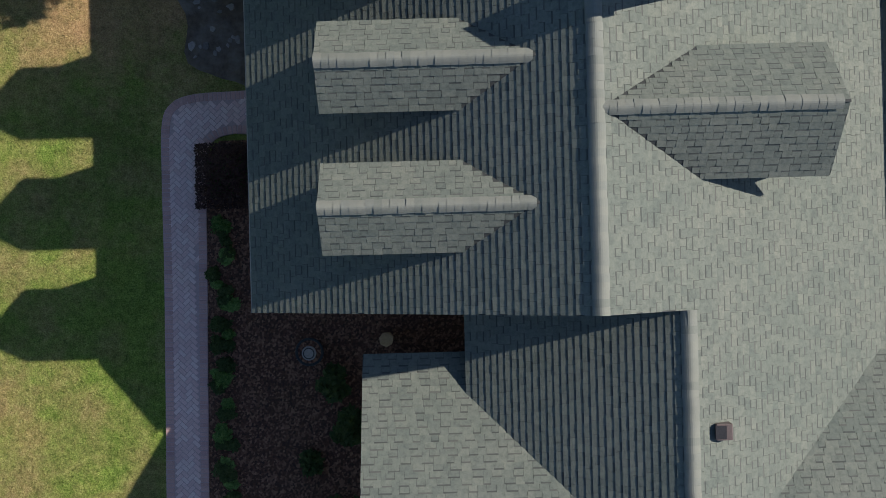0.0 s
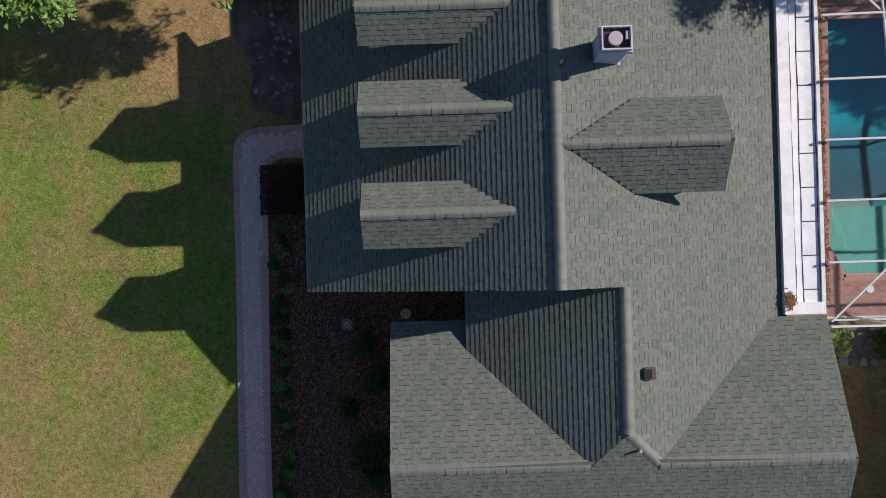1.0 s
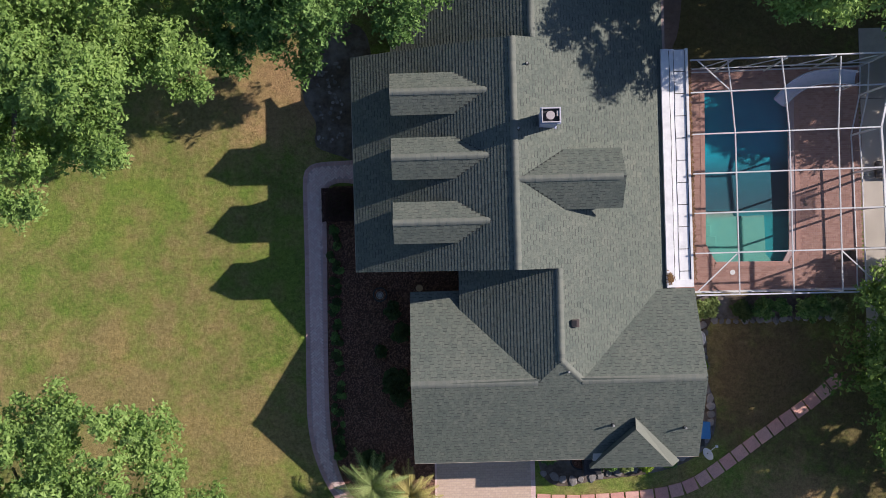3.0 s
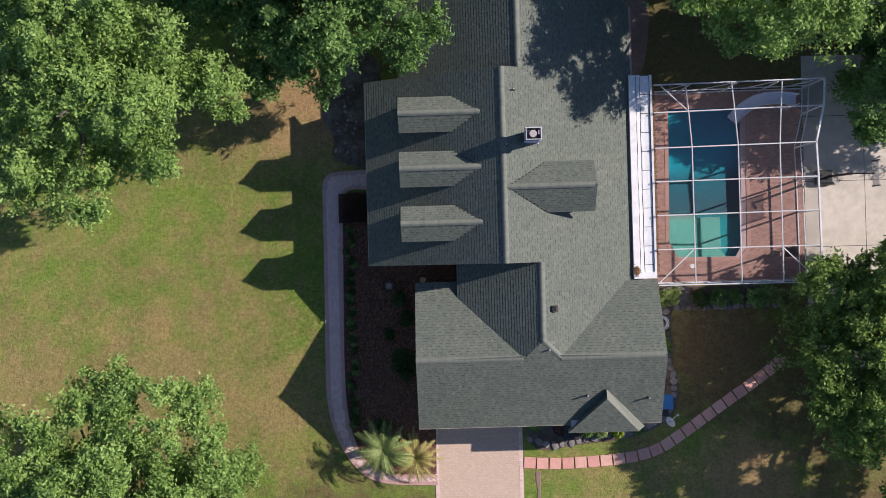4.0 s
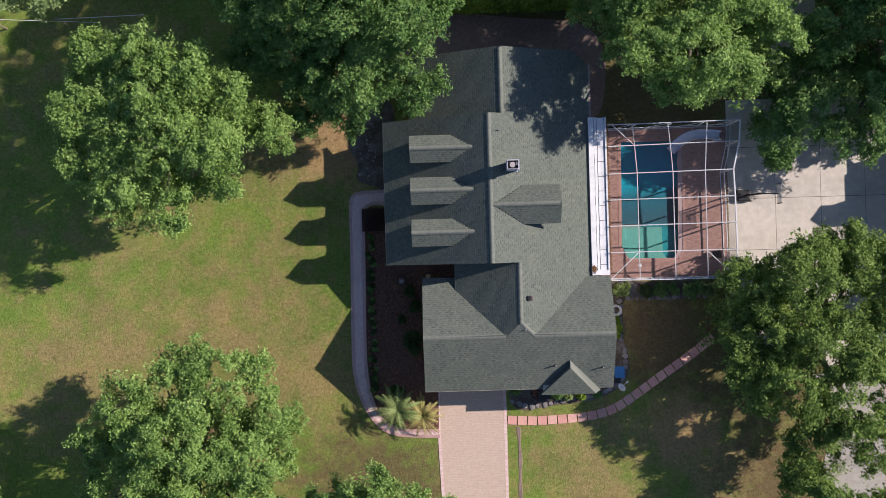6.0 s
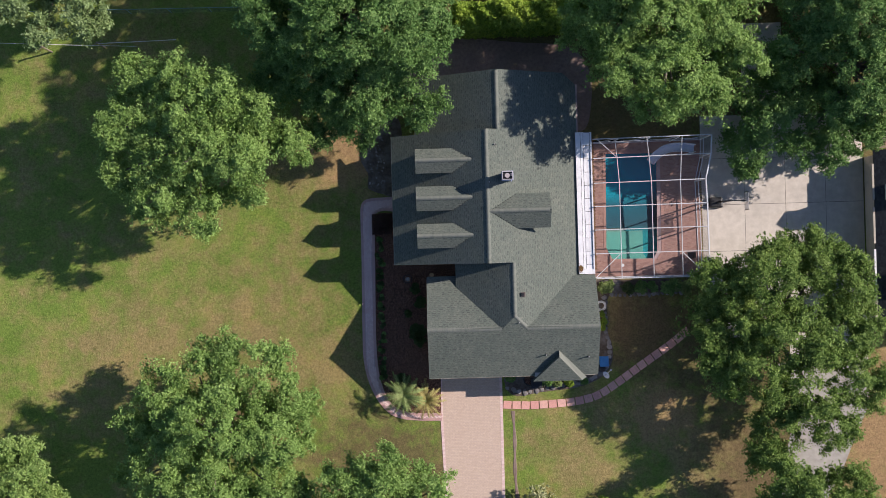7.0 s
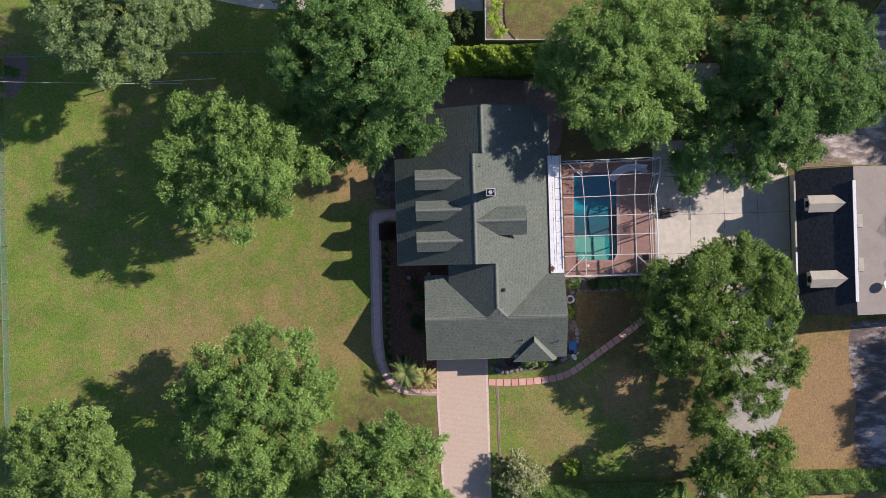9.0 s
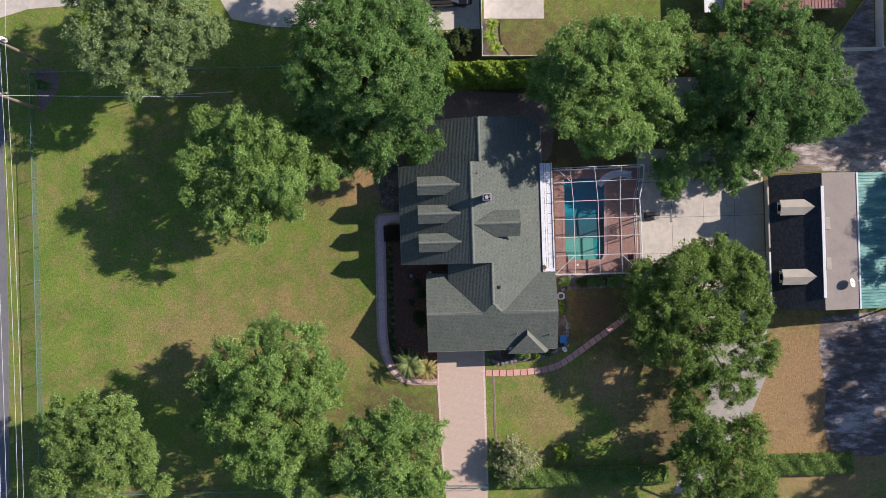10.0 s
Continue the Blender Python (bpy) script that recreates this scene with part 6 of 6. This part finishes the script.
def shrub(x, y, r, label, material, seed, tall=None, leaf=0.09, dense=40, z=0.02):
    rng = np.random.default_rng(seed)
    tall = tall or r * 1.2
    t = thing("shrub", label, "shrub", (x, y, z))
    cs, rs = [], []
    for k in range(7):
        a = rng.uniform(0, math.tau)
        d = r * 0.5 * rng.random() ** 0.5
        cs.append((d * math.cos(a), d * math.sin(a), tall * rng.uniform(0.4, 0.75)))
        rs.append(r * rng.uniform(0.4, 0.62))
    b = bmesh.new()
    for c in cs:
        rod(b, (0, 0, -0.02), c, 0.03 * r + 0.01, 0.01, 5)
    part("stems", b, BARK, t)
    pts, n = leaf_cloud(cs, rs, 14 / r, leaf * 0.8, rng, 0.9, 110, 0.24 * r + 0.04)
    tagged(quads_object("foliage", pts, n, material, t), kind="stuff")


shrub(6.5, -19.4, 2.6, "broad pale-leaved shrub beside the driveway", LEAF_CREAM, 1, 2.4, 0.13)
shrub(11.2, -19.3, 1.1, "round lime green shrub on the verge", LEAF_LIME, 2, 1.3)


def ring_shrub(x, y, radius, label, material, seed):
    """A clipped bush grown as an open ring."""
    rng = np.random.default_rng(seed)
    t = thing("ring_shrub", label, "shrub", (x, y, 0.02))
    cs = [(radius * math.cos(a), radius * 1.15 * math.sin(a), 0.75) for a in np.linspace(0.35, 5.9, 16)]
    b = bmesh.new()
    for c in cs:
        rod(b, (c[0] * 0.9, c[1] * 0.9, -0.02), c, 0.035, 0.012, 5)
    part("stems", b, BARK, t)
    pts, n = leaf_cloud(cs, [0.5] * 16, 40, 0.075, rng, 0.9, 90, 0.2)
    tagged(quads_object("foliage", pts, n, material, t), kind="stuff")


ring_shrub(2.55, 20.35, 0.8, "dark green clipped shrub grown as an open ring", LEAF_SHRUB, 3)
shrub(-37.6, 17.5, 0.7, "small round green shrub by the pole", LEAF_OAK, 4)
rg = random.Random(11)
for x, y, r, m in ((-2.35, -5.6, 0.75, LEAF_SHRUB), (-2.2, -6.5, 0.55, LEAF_SHRUB), (-2.5, -2.6, 0.45, LEAF_SHRUB), (-2.1, -3.6, 0.5, LEAF_SHRUB), (-3.0, -4.4, 0.3, LEAF_SHRUB), (-3.6, -9.3, 0.7, LEAF_SHRUB),
                   (11.4, -2.9, 0.5, LEAF_PALM), (11.9, -2.9, 0.5, LEAF_PALM), (13.3, -2.9, 0.55, LEAF_SHRUB), (14.3, -2.95, 0.6, LEAF_OAK), (15.1, -2.9, 0.45, LEAF_OAK), (16.4, -2.95, 0.8, LEAF_OAK), (17.2, -3.0, 0.8, LEAF_PALM),
                   (11.35, -4.9, 0.25, LEAF_LIME), (11.4, -5.4, 0.3, LEAF_LIME), (11.35, -5.9, 0.25, LEAF_LIME), (7.2, -9.75, 0.45, LEAF_OAK), (7.8, -9.85, 0.4, LEAF_PALM), (8.7, -9.85, 0.45, LEAF_LIME), (6.6, -9.8, 0.4, LEAF_OAK), (4.4, -9.4, 0.4, LEAF_OAK),
                   (9.9, -9.75, 0.3, LEAF_OAK)):
    shrub(x, y, r, "low leafy garden shrub in the bed", m, int(1000 * abs(x) + 10 * abs(y)), r * 1.1)
for k in range(46):
    y = 1.2 - 0.23 * k + rg.uniform(-0.15, 0.15)
    shrub(-5.12 + rg.uniform(-0.12, 0.28), y, rg.uniform(0.10, 0.27), "small border plant along the path edge", LEAF_OAK if k % 3 == 0 else LEAF_SHRUB, 300 + k, rg.uniform(0.12, 0.22), 0.04, 16)


def palm(x, y, r, label, material, seed, fronds=26, tall=1.0):
    rng = random.Random(seed)
    t = thing("sago_palm", label, "palm", (x, y, 0.03))
    part("trunk", rod(bmesh.new(), (0, 0, -0.03), (0, 0, tall), 0.24, 0.18, 10), BARK, t)
    for k in range(fronds):
        a = k * 2.4 + rng.uniform(-0.2, 0.2)
        lift = rng.uniform(0.35, 0.9) if k > 5 else rng.uniform(0.9, 1.3)
        length = r * rng.uniform(0.8, 1.1)
        b = bmesh.new()
        d = Vector((math.cos(a), math.sin(a), 0))
        side = Vector((-d.y, d.x, 0))
        pts = []
        for i in range(15):
            u = i / 14
            pts.append(Vector((0, 0, tall)) + d * length * u * math.cos(lift * 0.6) + Vector((0, 0, length * (math.sin(lift) * u - 0.75 * u * u))))
        for p, q in zip(pts, pts[1:]):
            rod(b, p, q, 0.014, None, 4)
            for sgn in (-1, 1):
                for f in (0.0, 0.5):
                    o = p.lerp(q, f)
                    i = pts.index(p)
                    w = 0.20 * r / 1.5 * (1 - (i / 15) ** 2) + 0.04
                    e = o + side * sgn * w + (q - p).normalized() * w * 0.55 - Vector((0, 0, 0.04))
                    h = (q - p).normalized() * 0.022
                    b.faces.new([b.verts.new(v) for v in (o - h, o + h, e)])
        part("frond", b, material, t)


palm(-3.45, -10.2, 1.9, "green sago palm at the driveway corner", LEAF_PALM, 1, 24, 1.5)
for x, y, r in ((5.5, 22.0, 0.75), (5.25, 20.9, 0.9), (5.75, 19.7, 0.95)):
    palm(x, y, r, "small spiky yellow-green plant in the neighbouring bed", LEAF_LIME, int(x * 100), 16, 0.35)
palm(-1.85, -10.75, 1.6, "yellowing sago palm at the driveway corner", LEAF_YELLOW, 2, 20, 1.0)


# ---- small things in the beds ----
def pot(x, y, r, label, material):
    t = thing("plant_pot", label, "pot", (x, y, 0.03))
    b = bmesh.new()
    rod(b, (0, 0, 0), (0, 0, 0.35), r * 0.75, r, 18)
    part("body", b, material, t)
    bm = tube_ring(bmesh.new(), (0, 0, 0.36), r, 0.03)
    part("rim", bm, material, t)
    part("soil", rod(bmesh.new(), (0, 0, 0.35), (0, 0, 0.362), r * 0.9, None, 18), MULCH, t)


pot(-2.98, -1.85, 0.30, "dark wide round planter standing on the mulch", DARK)
disc = thing("stone_disc", "round grey stone disc lying in the wide planter", "stone disc", (-2.99, -1.88, 0.39))
part("slab", rod(bmesh.new(), (0, 0, 0), (0, 0, 0.06), 0.17, 0.16, 20), plain("grey_clay", (0.30, 0.28, 0.27), (0.46, 0.43, 0.41), fine=20), disc)
bm = tube_ring(bmesh.new(), (0, 0, 0.06), 0.12, 0.012)
part("rim", bm, DARK, disc)
pot(5.8, -9.55, 0.42, "dark round planter at the garage corner", DARK)
TANSTONE = plain("tan_sandstone", (0.52, 0.33, 0.17), (0.68, 0.46, 0.26), fine=12)
stump = thing("urn", "small tan stone urn at the house corner", "urn", (-1.2, -1.6, 0.03))
part("body", rod(bmesh.new(), (0, 0, 0), (0, 0, 0.5), 0.14, 0.17, 7), TANSTONE, stump)
wheel = thing("garden_hose_reel", "coiled pale hose lying against the wall", "hose reel", (11.3, -4.25, 0.05))
for r in (0.36, 0.30, 0.25):
    bm = tube_ring(bmesh.new(), (0, 0, 0.1), r, 0.025)
    part("coil", bm, WHITE, wheel)
# a plain lidded box stands in for a crumpled blue tarp
crate = thing("blue_tarp_box", "bright blue lidded box in the bed, standing for a tarp", "tub", (11.35, -8.35, 0.03))
part("body", box(bmesh.new(), -0.3, 0.3, -0.35, 0.35, 0, 0.4, 0.05), BLUE, crate)
part("lid", box(bmesh.new(), -0.33, 0.33, -0.38, 0.38, 0.4, 0.46, 0.02), BLUE, crate)
bag = thing("dark_crate", "dark slatted crate beside the blue box", "crate", (11.15, -8.85, 0.03))
part("body", box(bmesh.new(), -0.3, 0.3, -0.25, 0.25, 0, 0.3, 0.02), DARK, bag)
unit = thing("air_conditioner", "dark grey air conditioning unit beside the garage", "air conditioner", (6.3, -9.75, 0.03))
part("case", box(bmesh.new(), -0.4, 0.4, -0.38, 0.38, 0, 0.75, 0.03), DARK, unit)
part("fan_grille", rod(bmesh.new(), (0, 0, 0.75), (0, 0, 0.765), 0.3, None, 20), BLACK, unit)


def stone(x, y, r, seed, name="edging_stone", label="rough grey field stone edging the bed", group="stones edging the bed", rise=1.0):
    rng = random.Random(seed)
    b = bmesh.new()
    bmesh.ops.create_icosphere(b, subdivisions=1, radius=1)
    sx, sy, sz = r * rng.uniform(0.85, 1.25), r * rng.uniform(0.75, 1.0), r * rng.uniform(0.35, 0.55) * rise
    for v in b.verts:
        f = 1 + 0.5 * noise.noise(v.co * 1.6 + Vector((seed, 0, 0)))
        v.co = Vector((v.co.x * sx * f, v.co.y * sy * f, min(max(v.co.z, -0.4), 0.55) * sz * f))
    bmesh.ops.rotate(b, verts=b.verts[:], matrix=Matrix.Rotation(rng.uniform(0, 6.28), 3, "Z"))
    ob = link_mesh(name, b, STONE)
    ob.location = (x, y, 0.05)
    tagged(ob, label, "stone", group)


k = 0
for line, gap, size in (([(11.62, -3.7), (11.58, -5.0), (11.62, -6.2), (11.85, -7.3), (11.72, -8.5), (11.0, -9.35), (9.9, -9.85), (8.6, -10.05), (7.2, -10.2)], 0.36, 0.22),
                        ([(12.1, -3.45), (14.0, -3.5), (17.3, -3.45)], 0.33, 0.2), ([(4.2, -10.2), (5.4, -10.5), (6.8, -10.35)], 0.42, 0.24)):
    for x, y in smooth_line(line, gap):
        k += 1
        rg = random.Random(k)
        stone(x + rg.uniform(-0.06, 0.06), y + rg.uniform(-0.06, 0.06), size * rg.uniform(0.75, 1.12), k)
rg = random.Random(77)
for k in range(60):
    stone(rg.uniform(-5.6, -4.5), rg.uniform(5.0, 8.8), rg.uniform(0.04, 0.11), 200 + k, "rubble_stone", "pale broken rubble stone on bare soil", "rubble stones")


# ---- stepping stones ----
way = smooth_line([(4.15, -11.42), (5.6, -11.5), (7.0, -11.46), (8.4, -11.38), (9.7, -11.22), (10.95, -10.85), (12.06, -10.2), (13.17, -9.45), (14.28, -8.68), (15.4, -7.93), (16.5, -7.17), (17.5, -6.4)], 0.665)
for k, (x, y) in enumerate(way):
    d = way[min(k + 1, len(way) - 1)] - way[max(k - 1, 0)]
    rg = random.Random(k)
    b = box(bmesh.new(), -0.30, 0.30, -0.29, 0.29, -0.02, 0.05, 0.012)
    ob = link_mesh("stepping_stone", b, SLAB)
    ob.matrix_basis = pose(x, y, 0, rg.uniform(-0.8, 0.8), rg.uniform(-0.8, 0.8), math.degrees(math.atan2(d[1], d[0])) + rg.uniform(-3, 3))
    tagged(ob, "square red concrete stepping stone set in the grass", "stepping stone", "stepping stones")


# ---- herringbone garden path ----
OUT = smooth_line([(-3.6, 4.28), (-4.6, 4.25), (-5.6, 4.2), (-6.12, 4.0), (-6.35, 3.5), (-6.38, 2.0), (-6.38, 0.0), (-6.42, -2.8), (-6.46, -5.4), (-6.45, -7.6), (-6.17, -9.2), (-5.57, -10.65), (-4.7, -11.75), (-3.82, -12.2), (-2.75, -12.38), (-0.78, -12.47)], 0.12)
INN = smooth_line([(-3.6, 3.05), (-4.1, 3.2), (-4.7, 3.25), (-5.15, 3.1), (-5.34, 2.7), (-5.35, 1.6), (-5.37, -0.05), (-5.42, -2.8), (-5.46, -5.45), (-5.44, -7.4), (-5.27, -9.05), (-4.91, -10.3), (-4.33, -11.2), (-3.55, -11.66), (-2.38, -11.85), (-0.78, -11.9)], 0.12)
outline = [tuple(p) for p in OUT] + [tuple(p) for p in INN[::-1]]
bm = prism(bmesh.new(), outline, -0.06, 0.046)
path = tagged(link_mesh("garden_path", bm, JOINT), "mauve herringbone paver path with soldier edging", "path", kind="structure")


def brick_solid(w, d, h):
    x, y = w / 2, d / 2
    c = 0.006
    v = [(-x, -y, 0), (x, -y, 0), (x, y, 0), (-x, y, 0), (-x + c, -y + c, h), (x - c, -y + c, h), (x - c, y - c, h), (-x + c, y - c, h)]
    return v, [(4, 5, 6, 7), (0, 1, 5, 4), (1, 2, 6, 5), (2, 3, 7, 6), (3, 0, 4, 7)]


bv, bf = brick_solid(0.196, 0.096, 0.022)
PAVER_MESH = bpy.data.meshes.new("paver")
PAVER_MESH.from_pydata(bv, [], bf)
PAVER_MESH.materials.append(PAVER)
places = []
w = 0.1
for i in range(-140, 140):
    for j in range(-60, 60):
        for dx, dy, turn in ((1.0, 0.5, 0), (2.5, 0.0, 90)):
            u, v = (i + 4 * j + dx) * w, (i + dy) * w
            x, y = (u - v) * 0.7071 - 5.9, (u + v) * 0.7071 - 4.0
            if not (-6.6 < x < -0.6 and -12.6 < y < 4.7):
                continue
            if inside(outline, x, y):
                places.append((x, y, turn + 45))
soldiers = []
for line in (OUT, INN):
    s = smooth_line([tuple(p) for p in line], 0.106)
    for k in range(len(s)):
        d = s[min(k + 1, len(s) - 1)] - s[max(k - 1, 0)]
        nx, ny = -d[1], d[0]
        ln = math.hypot(nx, ny)
        sg = 1 if line is OUT else -1
        x, y = s[k][0] + sg * nx / ln * 0.1, s[k][1] + sg * ny / ln * 0.1
        soldiers.append((x, y, math.degrees(math.atan2(d[1], d[0])) + 90))
edge_in = [(x, y) for x, y, _ in soldiers]
grid = collections.defaultdict(list)
for x, y in edge_in:
    grid[(round(x / 0.3), round(y / 0.3))].append((x, y))
field = []
for x, y, a in places:
    gx, gy = round(x / 0.3), round(y / 0.3)
    near = min((math.hypot(x - p, y - q) for ox in (-1, 0, 1) for oy in (-1, 0, 1) for p, q in grid[(gx + ox, gy + oy)]), default=9)
    if near > 0.125:
        field.append((x, y, a))
field.sort(key=lambda q: abs(q[1] - 0.2))
rg = random.Random(3)
for x, y, a in field[:300]:
    ob = new("paver", PAVER_MESH)
    ob.parent = path
    ob.matrix_basis = pose(x, y, 0.03 + rg.uniform(0, 0.003), rg.uniform(-0.6, 0.6), rg.uniform(-0.6, 0.6), a)


def joined_bricks(name, lst, mat, parent, z):
    vs, fs = [], []
    for x, y, a in lst:
        s, c, si = len(vs), math.cos(radians(a)), math.sin(radians(a))
        h = rg.uniform(0, 0.003)
        vs += [(x + p * c - q * si, y + p * si + q * c, z + h + r) for p, q, r in bv]
        fs += [tuple(s + i for i in f) for f in bf]
    return tagged(from_arrays(name, vs, fs, mat, parent), kind="stuff")


joined_bricks("pavers", field[300:], PAVER, path, 0.03)
joined_bricks("edge_pavers", soldiers, EDGER, path, 0.032)


# ---- blades of grass on the near lawn ----
rng = np.random.default_rng(12)
n = 60000
c = np.stack([-6.55 - np.abs(rng.normal(size=n)) * 6.5, rng.normal(size=n) * 7 - 1.0, np.zeros(n)], 1)
a = rng.uniform(0, math.tau, n)
h = rng.uniform(0.015, 0.045, (n, 1))
s = np.stack([np.cos(a), np.sin(a), np.zeros(n)], 1) * 0.012
tip = np.stack([rng.normal(size=n) * 0.03, rng.normal(size=n) * 0.03, np.zeros(n)], 1) + np.array((0, 0, 1)) * h
q = np.stack([c - s, c + s, c + tip + s * 0.2, c + tip - s * 0.2], 1).reshape(-1, 3)
tagged(quads_object("grass_blades", q, n, LAWN, None), "short mown grass blades", "grass", kind="stuff")
